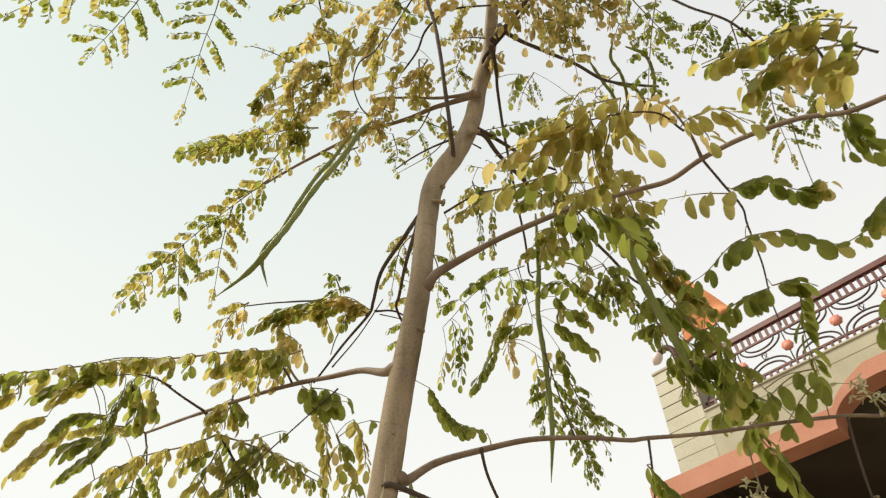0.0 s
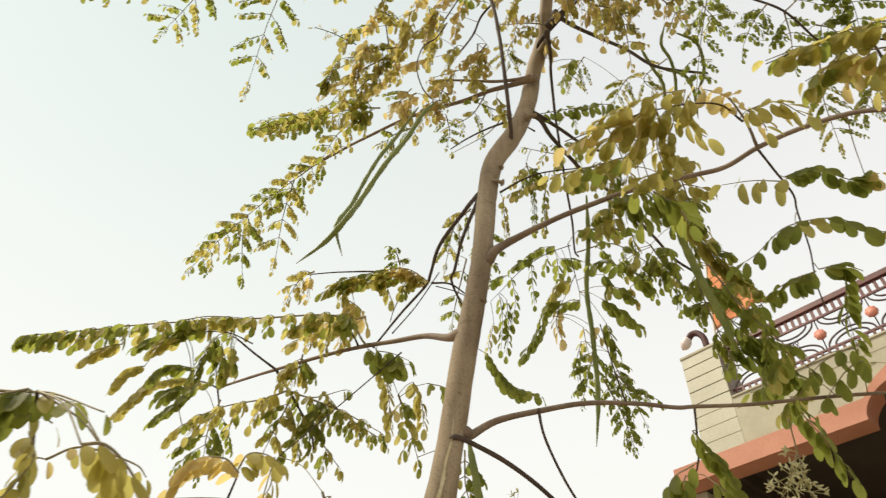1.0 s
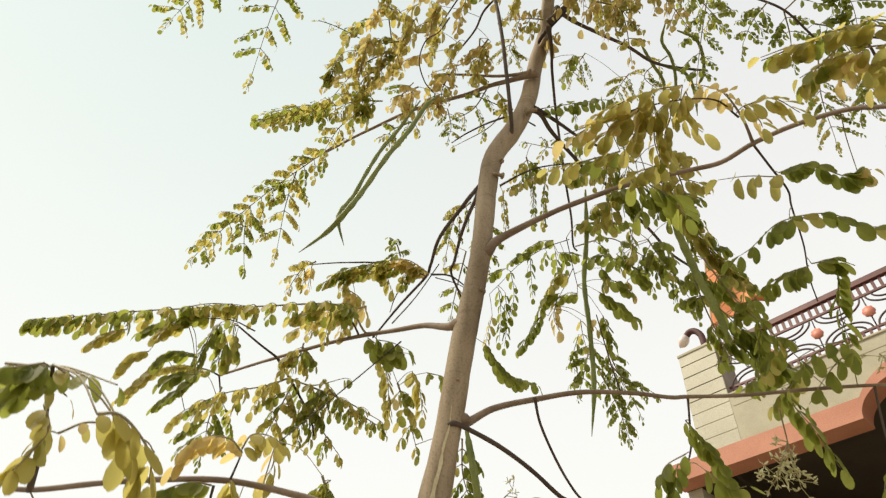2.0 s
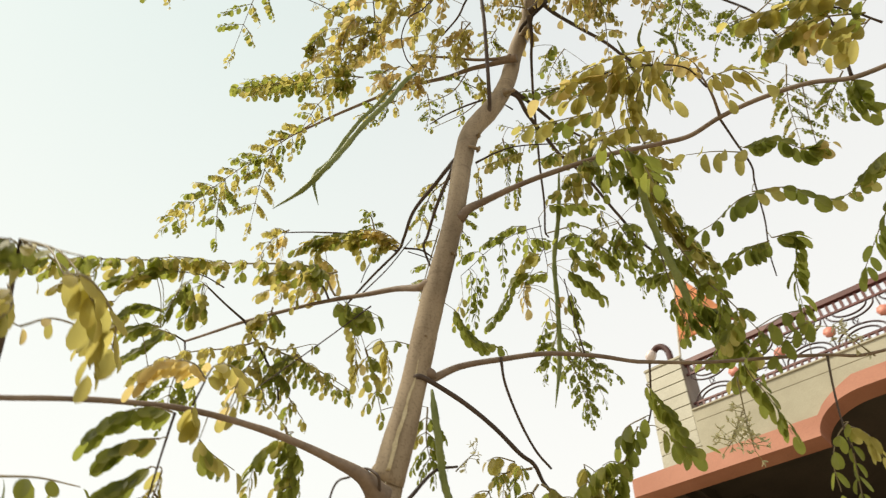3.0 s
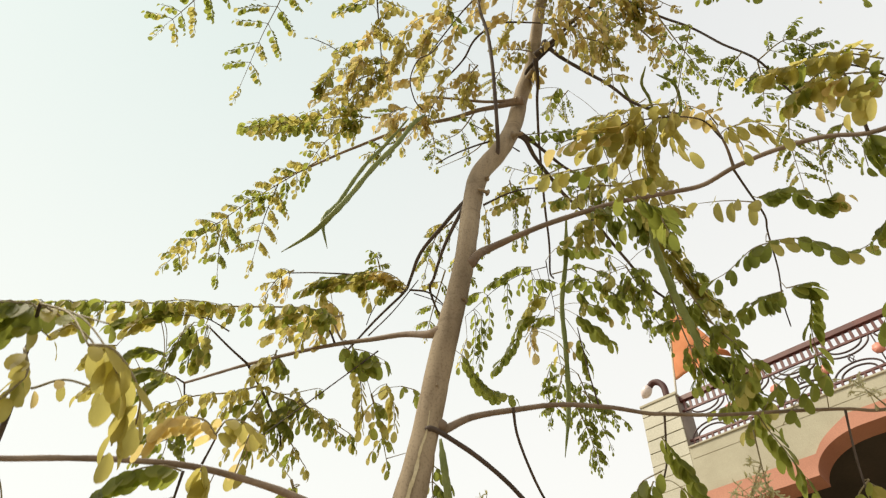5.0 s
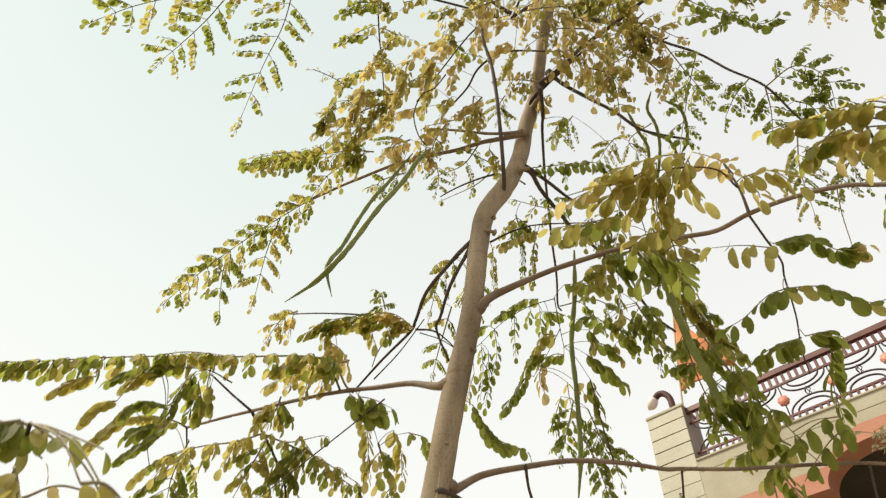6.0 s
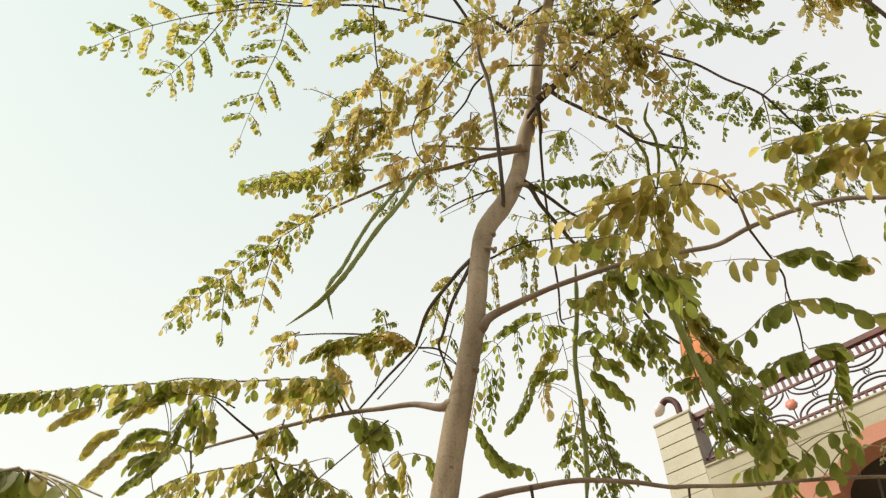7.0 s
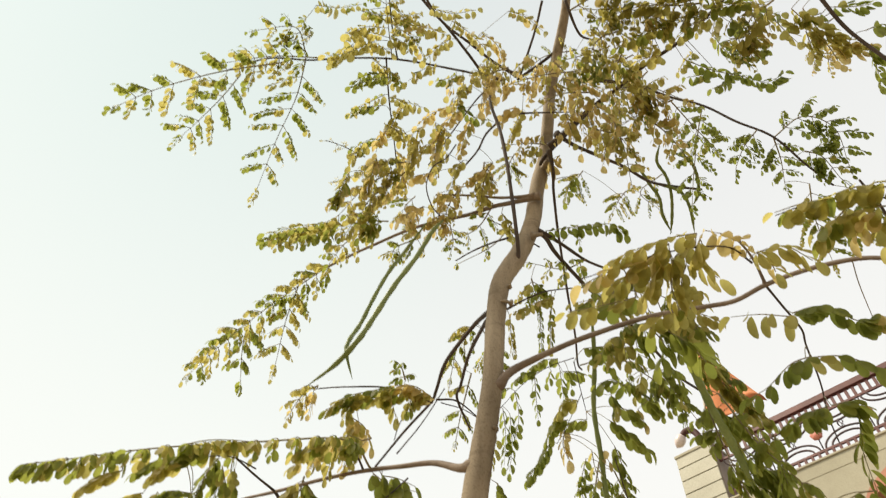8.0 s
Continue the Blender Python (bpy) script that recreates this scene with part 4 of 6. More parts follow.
frond([(-0.213, 1.002, 3.228), (-0.202, 1.050, 3.200), (-0.210, 1.081, 3.179)], 3, 0.05, 4, 0.3, 0.0131, 0.5)

# leaves of the right limb
twig([(0.359, 0.509, 2.321), (0.303, 0.468, 2.307), (0.203, 0.469, 2.289), (0.082, 0.507, 2.273)], 0.0017, 0.0008)
pinna([(0.363, 0.491, 2.324), (0.402, 0.477, 2.322), (0.442, 0.493, 2.305)], 5, 0.6, 0.0306, 0.45)
pinna([(0.363, 0.491, 2.324), (0.393, 0.517, 2.326), (0.402, 0.530, 2.325)], 3, 0.6, 0.0289, 0.45)
pinna([(0.348, 0.488, 2.326), (0.323, 0.468, 2.335), (0.281, 0.458, 2.339)], 4, 0.7, 0.0272, 0.45)
twig([(0.534, 0.361, 2.227), (0.477, 0.352, 2.255), (0.407, 0.364, 2.271), (0.346, 0.386, 2.265)], 0.0017, 0.0008)
frond([(0.316, 0.783, 2.570), (0.355, 0.842, 2.517), (0.432, 0.903, 2.444), (0.509, 0.962, 2.352)], 10, 0.045, 3, 0.28, 0.0290, 0.6)
frond([(0.297, 0.686, 2.523), (0.333, 0.730, 2.472), (0.360, 0.792, 2.448)], 4, 0.06, 3, 0.4, 0.0279, 0.5)
frond([(0.383, 0.854, 2.359), (0.432, 0.885, 2.273), (0.465, 0.879, 2.203), (0.509, 0.896, 2.146)], 4, 0.035, 3, 0.2, 0.0238, 0.6)
frond([(0.355, 0.861, 2.375), (0.376, 0.902, 2.281), (0.405, 0.937, 2.193)], 3, 0.04, 3, 0.2, 0.023, 0.7)
twig([(0.418, 0.599, 2.386), (0.455, 0.639, 2.374), (0.492, 0.679, 2.355), (0.508, 0.715, 2.350), (0.534, 0.773, 2.314), (0.550, 0.826, 2.283), (0.564, 0.858, 2.249)], 0.0022, 0.0012)
pinna([(0.469, 0.655, 2.360), (0.428, 0.669, 2.382), (0.383, 0.687, 2.395)], -3, 0.55, 0.040, 0.6)
folded_pinna([(0.466, 0.641, 2.353), (0.494, 0.606, 2.329), (0.532, 0.598, 2.284), (0.545, 0.588, 2.277)], 0.12, 0.03, 0.34)
folded_pinna([(0.510, 0.720, 2.328), (0.478, 0.739, 2.326), (0.441, 0.780, 2.307), (0.412, 0.805, 2.302)], 0.1, 0.033, 0.75)
folded_pinna([(0.490, 0.708, 2.311), (0.534, 0.674, 2.280), (0.584, 0.654, 2.222), (0.617, 0.588, 2.209)], 0.18, 0.032, 0.85)
pinna([(0.542, 0.800, 2.283), (0.506, 0.821, 2.282), (0.475, 0.856, 2.276), (0.435, 0.918, 2.252)], 7, 0.1, 0.0289, 0.45)
folded_pinna([(0.534, 0.778, 2.266), (0.568, 0.765, 2.257), (0.574, 0.823, 2.207), (0.591, 0.872, 2.153)], 0.2, 0.033, 0.4)
pinna([(0.552, 0.462, 2.270), (0.561, 0.480, 2.243), (0.571, 0.493, 2.220)], 4, 0.08, 0.0289, 0.45)
pinna([(0.552, 0.465, 2.268), (0.546, 0.482, 2.253), (0.550, 0.499, 2.232)], 3, 0.05, 0.0289, 0.45)
frond([(0.921, 0.890, 3.280), (0.930, 0.970, 3.206), (0.964, 1.059, 3.104)], 6, 0.1, 4, 0.3, 0.018, 0.9)
frond([(0.968, 0.800, 3.046), (0.951, 0.860, 3.024), (0.943, 0.903, 3.003)], 4, 0.08, 4, 0.25, 0.018, 0.9)
frond([(0.617, 0.714, 3.485), (0.609, 0.803, 3.452), (0.604, 0.918, 3.401), (0.603, 1.001, 3.359)], 5, 0.09, 3, 0.12, 0.0246, 0.5)
frond([(0.791, 0.747, 3.313), (0.814, 0.805, 3.277), (0.827, 0.864, 3.243)], 3, 0.07, 3, 0.12, 0.023, 0.5)
frond([(0.791, 0.747, 3.313), (0.851, 0.674, 3.300), (0.922, 0.687, 3.243), (0.955, 0.768, 3.172)], 6, 0.08, 3, 0.12, 0.0262, 0.5)
frond([(0.747, 0.732, 3.339), (0.716, 0.785, 3.329), (0.699, 0.843, 3.309)], 3, 0.06, 3, 0.15, 0.0246, 0.5)
frond([(0.853, 0.755, 3.233), (0.894, 0.761, 3.209), (0.940, 0.808, 3.161)], 4, 0.07, 3, 0.12, 0.0246, 0.5)
frond([(0.489, 0.657, 3.412), (0.563, 0.728, 3.363), (0.626, 0.782, 3.319)], 4, 0.08, 3, 0.15, 0.0246, 0.5)
frond([(0.910, 0.501, 3.483), (0.935, 0.543, 3.459), (0.977, 0.560, 3.433)], 3, 0.07, 3, 0.7, 0.018, 0.5)
pinna([(0.478, 0.916, 2.262), (0.476, 0.961, 2.206), (0.466, 1.001, 2.145)], 8, 0.2, 0.0221, 0.5)
pinna([(0.498, 0.910, 2.192), (0.478, 0.939, 2.177), (0.466, 0.963, 2.155)], 4, 0.2, 0.0306, 0.5)

# leaves of the crown
frond([(0.218, 0.568, 3.664), (0.107, 0.590, 3.669), (0.034, 0.650, 3.654)], 4, 0.08, 4, 0.35, 0.0148, 0.8)
frond([(0.007, 0.905, 3.555), (-0.012, 0.942, 3.538), (0.010, 0.978, 3.521)], 4, 0.08, 4, 0.35, 0.0148, 0.8)
frond([(0.251, 0.955, 3.511), (0.224, 0.993, 3.496), (0.206, 1.030, 3.479)], 4, 0.08, 4, 0.35, 0.0148, 0.8)
frond([(0.400, 1.010, 3.457), (0.377, 1.040, 3.446), (0.358, 1.077, 3.430)], 4, 0.08, 4, 0.35, 0.0148, 0.8)
frond([(-0.358, 1.031, 3.470), (-0.398, 1.065, 3.445), (-0.377, 1.102, 3.428)], 4, 0.08, 4, 0.35, 0.0148, 0.8)
frond([(0.536, 0.983, 3.530), (0.465, 1.048, 3.514), (0.527, 1.093, 3.473)], 4, 0.08, 4, 0.35, 0.0148, 0.8)
pinna([(-0.404, 0.420, 3.464), (-0.464, 0.412, 3.455), (-0.520, 0.430, 3.437)], 5, 0.5, 0.0350, 0.7)
pinna([(-0.391, 0.452, 3.456), (-0.359, 0.461, 3.459), (-0.323, 0.507, 3.450)], 5, 0.5, 0.0350, 0.7)
pinna([(-0.443, 0.454, 3.444), (-0.523, 0.479, 3.418), (-0.591, 0.484, 3.403)], 5, 0.75, 0.0350, 0.7)
pinna([(-0.337, 0.416, 3.477), (-0.275, 0.428, 3.480), (-0.215, 0.451, 3.476)], 5, 0.7, 0.0350, 0.7)
pinna([(-0.201, 0.462, 3.471), (-0.243, 0.484, 3.462), (-0.283, 0.520, 3.447)], 5, 0.6, 0.0350, 0.7)
pinna([(-0.413, 0.550, 3.422), (-0.472, 0.552, 3.409), (-0.523, 0.579, 3.389)], 5, 0.25, 0.0298, 0.7)
pinna([(-0.397, 0.548, 3.426), (-0.377, 0.561, 3.425), (-0.365, 0.587, 3.418)], 5, 0.35, 0.0298, 0.7)
pinna([(-0.417, 0.613, 3.399), (-0.484, 0.637, 3.376), (-0.529, 0.658, 3.357)], 5, 0.35, 0.0298, 0.7)
pinna([(-0.399, 0.621, 3.399), (-0.348, 0.641, 3.400), (-0.297, 0.659, 3.400)], 5, 0.55, 0.0350, 0.7)
pinna([(-0.185, 0.569, 3.444), (-0.215, 0.579, 3.437), (-0.255, 0.584, 3.431)], 5, 0.1, 0.0298, 0.7)
pinna([(-0.144, 0.574, 3.444), (-0.087, 0.577, 3.445), (-0.059, 0.601, 3.434)], 5, 0.75, 0.0350, 0.7)
pinna([(-0.164, 0.570, 3.444), (-0.195, 0.588, 3.436), (-0.215, 0.628, 3.420)], 5, 0.75, 0.0350, 0.7)
pinna([(-0.195, 0.656, 3.411), (-0.264, 0.678, 3.396), (-0.317, 0.713, 3.375)], 5, 0.6, 0.0350, 0.7)
pinna([(-0.181, 0.655, 3.412), (-0.141, 0.687, 3.389), (-0.065, 0.705, 3.378)], 5, 0.5, 0.0350, 0.7)
pinna([(-0.403, 0.708, 3.363), (-0.363, 0.724, 3.362), (-0.327, 0.767, 3.348)], 5, 0.75, 0.0350, 0.7)
pinna([(-0.075, 0.598, 3.433), (-0.087, 0.635, 3.406), (-0.098, 0.676, 3.388)], 5, 0.7, 0.0350, 0.7)
pinna([(-0.412, 0.747, 3.343), (-0.473, 0.742, 3.333), (-0.525, 0.762, 3.312)], 5, 0.4, 0.0298, 0.7)
pinna([(-0.385, 0.783, 3.332), (-0.363, 0.821, 3.317), (-0.358, 0.888, 3.281)], 5, 0.6, 0.0350, 0.7)
pinna([(-0.257, 0.707, 3.385), (-0.255, 0.765, 3.359), (-0.267, 0.839, 3.321)], 5, 0.5, 0.0350, 0.7)
pinna([(-0.221, 0.734, 3.377), (-0.231, 0.783, 3.353), (-0.250, 0.832, 3.327)], 5, 0.7, 0.0350, 0.7)
frond([(-0.327, 0.739, 3.165), (-0.395, 0.741, 3.152), (-0.462, 0.749, 3.133)], 4, 0.05, 3, 0.55, 0.0262, 0.9)
frond([(-0.327, 0.761, 3.154), (-0.377, 0.791, 3.106), (-0.421, 0.802, 3.010)], 4, 0.05, 3, 0.6, 0.0262, 0.9)
frond([(-0.361, 0.759, 3.149), (-0.441, 0.772, 3.072), (-0.510, 0.816, 2.983)], 4, 0.05, 3, 0.6, 0.0262, 0.9)
frond([(-0.374, 0.780, 3.090), (-0.419, 0.778, 3.005), (-0.461, 0.841, 2.961)], 4, 0.05, 3, 0.55, 0.0262, 0.9)
frond([(-0.067, 0.696, 3.064), (-0.121, 0.751, 3.050), (-0.210, 0.771, 3.032)], 3, 0.045, 3, 0.78, 0.0262, 0.8)
frond([(-0.167, 0.775, 3.051), (-0.197, 0.817, 3.025), (-0.205, 0.853, 3.005)], 3, 0.045, 3, 0.78, 0.0262, 0.8)
frond([(-0.267, 0.811, 3.019), (-0.316, 0.830, 2.994), (-0.274, 0.904, 2.955)], 3, 0.045, 3, 0.8, 0.0262, 0.8)
frond([(-0.091, 0.696, 3.069), (-0.095, 0.769, 3.045), (-0.099, 0.802, 3.027)], 3, 0.045, 3, 0.72, 0.0262, 0.8)
frond([(-0.221, 0.833, 3.018), (-0.228, 0.853, 3.006), (-0.253, 0.879, 2.984)], 3, 0.045, 3, 0.75, 0.0262, 0.8)
pinna([(-0.042, 0.816, 2.989), (-0.018, 0.849, 2.963), (0.001, 0.894, 2.921)], 5, 0.55, 0.0238, 0.6)
frond([(0.159, 0.489, 3.210), (0.073, 0.499, 3.215), (-0.022, 0.522, 3.211)], 3, 0.055, 3, 0.78, 0.0279, 0.7)
frond([(0.207, 0.541, 3.185), (0.122, 0.548, 3.193), (0.059, 0.587, 3.182)], 3, 0.055, 3, 0.78, 0.0279, 0.7)
frond([(0.239, 0.573, 3.167), (0.178, 0.604, 3.163), (0.129, 0.650, 3.162)], 3, 0.055, 3, 0.78, 0.0279, 0.7)
frond([(-0.022, 0.478, 3.227), (-0.070, 0.492, 3.222), (-0.103, 0.506, 3.217)], 3, 0.055, 3, 0.7, 0.0279, 0.7)
frond([(0.085, 0.690, 3.168), (0.041, 0.683, 3.161), (-0.014, 0.678, 3.143)], 3, 0.055, 3, 0.7, 0.0279, 0.7)
frond([(0.218, 0.634, 3.144), (0.280, 0.645, 3.128), (0.311, 0.671, 3.109)], 3, 0.055, 3, 0.7, 0.0279, 0.7)
frond([(0.271, 0.610, 3.145), (0.304, 0.686, 3.103), (0.321, 0.755, 3.063)], 3, 0.055, 3, 0.6, 0.0279, 0.7)
frond([(0.218, 0.416, 3.125), (0.176, 0.444, 3.122), (0.144, 0.481, 3.113)], 3, 0.055, 3, 0.38, 0.0279, 0.7)
frond([(0.257, 0.361, 3.135), (0.209, 0.381, 3.137), (0.180, 0.435, 3.124)], 3, 0.055, 3, 0.44, 0.0279, 0.7)
frond([(0.205, 0.312, 3.157), (0.274, 0.309, 3.146), (0.362, 0.332, 3.120)], 3, 0.055, 3, 0.51, 0.0279, 0.7)
frond([(0.376, 0.334, 3.116), (0.332, 0.364, 3.118), (0.272, 0.383, 3.125)], 3, 0.055, 3, 0.56, 0.0279, 0.7)
frond([(0.442, 0.293, 3.108), (0.379, 0.300, 3.124), (0.313, 0.295, 3.141)], 3, 0.055, 3, 0.48, 0.0279, 0.7)
frond([(0.272, 0.494, 3.087), (0.341, 0.490, 3.073), (0.416, 0.511, 3.044)], 3, 0.055, 3, 0.74, 0.0279, 0.7)
frond([(0.397, 0.515, 3.048), (0.331, 0.547, 3.053), (0.273, 0.584, 3.049)], 3, 0.055, 3, 0.76, 0.0279, 0.7)
frond([(0.267, 0.417, 3.115), (0.249, 0.458, 3.105), (0.244, 0.505, 3.088)], 3, 0.055, 3, 0.46, 0.0279, 0.7)
frond([(0.345, 0.566, 3.041), (0.388, 0.595, 3.016), (0.423, 0.631, 2.989)], 3, 0.055, 3, 0.66, 0.0279, 0.7)
frond([(0.134, 0.313, 3.166), (0.202, 0.273, 3.167), (0.254, 0.234, 3.167)], 3, 0.055, 3, 0.56, 0.0279, 0.7)
frond([(0.425, 0.256, 3.122), (0.359, 0.233, 3.145), (0.280, 0.222, 3.165)], 3, 0.055, 3, 0.51, 0.0279, 0.7)
pinna([(0.437, 0.444, 3.151), (0.509, 0.466, 3.121), (0.573, 0.473, 3.095), (0.627, 0.482, 3.070), (0.661, 0.458, 3.064)], 5, 0.2, 0.0298, 0.6)
pinna([(0.505, 0.389, 3.148), (0.530, 0.416, 3.131), (0.560, 0.430, 3.115)], 5, 0.2, 0.0298, 0.6)
pinna([(0.553, 0.422, 3.121), (0.589, 0.426, 3.106), (0.612, 0.416, 3.100)], 5, 0.1, 0.0298, 0.6)
pinna([(0.544, 0.357, 3.144), (0.585, 0.372, 3.124), (0.609, 0.409, 3.103)], 5, 0.5, 0.0350, 0.6)
pinna([(0.540, 0.308, 3.158), (0.591, 0.324, 3.135), (0.639, 0.327, 3.115)], 5, 0.45, 0.0298, 0.6)
pinna([(0.722, 0.318, 3.081), (0.686, 0.336, 3.092), (0.663, 0.353, 3.098)], 5, 0.3, 0.0298, 0.6)
pinna([(0.629, 0.340, 3.116), (0.655, 0.364, 3.098), (0.681, 0.386, 3.079)], 5, 0.6, 0.0350, 0.6)
pinna([(0.726, 0.350, 3.069), (0.755, 0.366, 3.050), (0.783, 0.377, 3.032)], 5, 0.55, 0.0298, 0.6)
pinna([(0.779, 0.385, 3.031), (0.801, 0.390, 3.018), (0.815, 0.382, 3.013)], 5, 0.85, 0.0298, 0.6)
pinna([(0.741, 0.304, 3.075), (0.777, 0.300, 3.057), (0.808, 0.292, 3.043)], 5, 0.2, 0.0298, 0.6)
pinna([(0.805, 0.348, 3.029), (0.832, 0.332, 3.018), (0.862, 0.340, 2.998)], 5, 0.1, 0.0298, 0.6)
pinna([(0.816, 0.382, 3.012), (0.832, 0.416, 2.991), (0.845, 0.456, 2.969)], 5, 0.05, 0.0298, 0.6)
pinna([(0.695, 0.360, 3.081), (0.711, 0.396, 3.063), (0.721, 0.432, 3.045)], 5, 0.6, 0.0298, 0.6)
pinna([(0.723, 0.363, 3.067), (0.749, 0.397, 3.043), (0.769, 0.425, 3.023)], 5, 0.75, 0.0298, 0.6)
frond([(0.556, 0.303, 3.084), (0.461, 0.321, 3.112), (0.374, 0.351, 3.128)], 4, 0.055, 3, 0.47, 0.0271, 0.7)
frond([(0.599, 0.282, 3.072), (0.554, 0.334, 3.076), (0.579, 0.395, 3.048)], 4, 0.055, 3, 0.6, 0.0271, 0.7)
frond([(0.445, 0.284, 3.126), (0.344, 0.313, 3.146), (0.265, 0.342, 3.155)], 4, 0.055, 3, 0.45, 0.0271, 0.7)
frond([(0.567, 0.340, 3.070), (0.530, 0.380, 3.071), (0.558, 0.416, 3.049)], 4, 0.055, 3, 0.4, 0.0271, 0.7)
frond([(0.504, 0.269, 3.111), (0.432, 0.285, 3.130), (0.357, 0.303, 3.146)], 4, 0.055, 3, 0.45, 0.0271, 0.7)
frond([(0.344, 0.485, 3.092), (0.318, 0.520, 3.084), (0.327, 0.560, 3.066)], 4, 0.055, 3, 0.5, 0.0271, 0.7)
frond([(0.274, 0.276, 3.171), (0.222, 0.329, 3.166), (0.197, 0.383, 3.155)], 4, 0.055, 3, 0.6, 0.0271, 0.7)
pinna([(0.682, 0.311, 3.101), (0.722, 0.357, 3.069), (0.757, 0.378, 3.045), (0.779, 0.385, 3.031)], 5, 0.8, 0.0350, 0.5)
pinna([(0.660, 0.313, 3.110), (0.698, 0.347, 3.083), (0.721, 0.394, 3.058)], 5, 0.6, 0.0289, 0.8)
pinna([(0.456, 0.425, 3.152), (0.438, 0.450, 3.149), (0.426, 0.475, 3.144)], 5, 0.45, 0.0255, 0.6)
pinna([(0.517, 0.470, 3.161), (0.492, 0.490, 3.162), (0.458, 0.500, 3.169)], 5, 0.25, 0.0263, 0.6)
pinna([(0.571, 0.476, 3.140), (0.547, 0.506, 3.138), (0.522, 0.522, 3.141)], 5, 0.25, 0.0263, 0.6)
pinna([(-0.385, 0.530, 3.326), (-0.443, 0.536, 3.313), (-0.501, 0.551, 3.295)], 5, 0.35, 0.0306, 0.9)
pinna([(-0.404, 0.609, 3.296), (-0.462, 0.610, 3.283), (-0.512, 0.626, 3.266)], 5, 0.35, 0.0306, 0.9)
pinna([(-0.337, 0.616, 3.305), (-0.367, 0.637, 3.292), (-0.384, 0.674, 3.275)], 5, 0.74, 0.0350, 0.9)
pinna([(-0.387, 0.681, 3.272), (-0.421, 0.702, 3.256), (-0.435, 0.740, 3.237)], 5, 0.79, 0.0350, 0.9)
pinna([(-0.394, 0.772, 3.230), (-0.446, 0.781, 3.216), (-0.489, 0.798, 3.196)], 5, 0.69, 0.0350, 0.9)
pinna([(-0.472, 0.820, 3.165), (-0.521, 0.817, 3.122), (-0.558, 0.829, 3.061)], 5, 0.81, 0.0350, 0.9)
pinna([(-0.378, 0.853, 3.180), (-0.416, 0.843, 3.128), (-0.454, 0.862, 3.072)], 5, 0.69, 0.0350, 0.9)
pinna([(-0.258, 0.812, 3.234), (-0.318, 0.820, 3.221), (-0.373, 0.845, 3.199)], 5, 0.84, 0.0350, 0.9)
pinna([(-0.215, 0.758, 3.263), (-0.241, 0.781, 3.250), (-0.252, 0.827, 3.227)], 5, 0.89, 0.0350, 0.9)
pinna([(-0.162, 0.782, 3.257), (-0.188, 0.805, 3.244), (-0.199, 0.859, 3.216)], 5, 0.89, 0.0350, 0.9)
pinna([(-0.136, 0.661, 3.279), (-0.156, 0.702, 3.272), (-0.170, 0.756, 3.251)], 5, 0.84, 0.0350, 0.9)
pinna([(-0.068, 0.788, 3.251), (-0.091, 0.808, 3.244), (-0.107, 0.856, 3.221)], 5, 0.89, 0.0350, 0.9)
pinna([(-0.290, 0.909, 3.177), (-0.332, 0.904, 3.145), (-0.379, 0.922, 3.107)], 5, 0.84, 0.0350, 0.9)
pinna([(-0.212, 0.875, 3.207), (-0.248, 0.890, 3.195), (-0.267, 0.934, 3.168)], 5, 0.81, 0.0350, 0.9)
pinna([(-0.169, 0.636, 3.309), (-0.201, 0.658, 3.301), (-0.232, 0.696, 3.283)], 5, 0.84, 0.0350, 0.9)
pinna([(-0.134, 0.569, 3.340), (-0.167, 0.585, 3.333), (-0.200, 0.624, 3.317)], 5, 0.79, 0.0350, 0.9)
pinna([(-0.050, 0.519, 3.359), (-0.092, 0.530, 3.356), (-0.130, 0.564, 3.343)], 5, 0.74, 0.0350, 0.9)
pinna([(0.028, 0.569, 3.342), (-0.017, 0.570, 3.336), (-0.046, 0.596, 3.317)], 5, 0.79, 0.0350, 0.9)
pinna([(-0.235, 0.511, 3.352), (-0.285, 0.518, 3.345), (-0.327, 0.547, 3.330)], 5, 0.5, 0.0350, 0.9)
pinna([(0.012, 0.630, 3.299), (-0.028, 0.634, 3.292), (-0.054, 0.680, 3.274)], 5, 0.81, 0.0350, 0.9)
pinna([(-0.285, 0.679, 3.289), (-0.320, 0.701, 3.275), (-0.327, 0.746, 3.254)], 5, 0.69, 0.0350, 0.9)
pinna([(-0.251, 0.726, 3.274), (-0.294, 0.741, 3.262), (-0.318, 0.786, 3.238)], 5, 0.74, 0.0350, 0.9)
pinna([(-0.456, 0.718, 3.242), (-0.490, 0.731, 3.229), (-0.515, 0.768, 3.206)], 5, 0.55, 0.0350, 0.9)
pinna([(-0.062, 0.551, 3.321), (-0.096, 0.580, 3.308), (-0.103, 0.625, 3.290)], 5, 0.87, 0.0350, 0.9)
pinna([(-0.334, 0.768, 3.243), (-0.351, 0.799, 3.226), (-0.366, 0.845, 3.200)], 5, 0.79, 0.0350, 0.9)
pinna([(0.134, 0.744, 3.204), (0.110, 0.772, 3.196), (0.095, 0.817, 3.179)], 5, 0.89, 0.0350, 0.9)
pinna([(0.179, 0.807, 3.186), (0.164, 0.832, 3.177), (0.154, 0.878, 3.155)], 5, 0.4, 0.0306, 0.9)
pinna([(0.237, 0.658, 3.206), (0.210, 0.680, 3.204), (0.197, 0.726, 3.189)], 5, 0.84, 0.0350, 0.9)
pinna([(0.179, 0.554, 3.251), (0.157, 0.577, 3.245), (0.149, 0.619, 3.235)], 5, 0.84, 0.0350, 0.9)
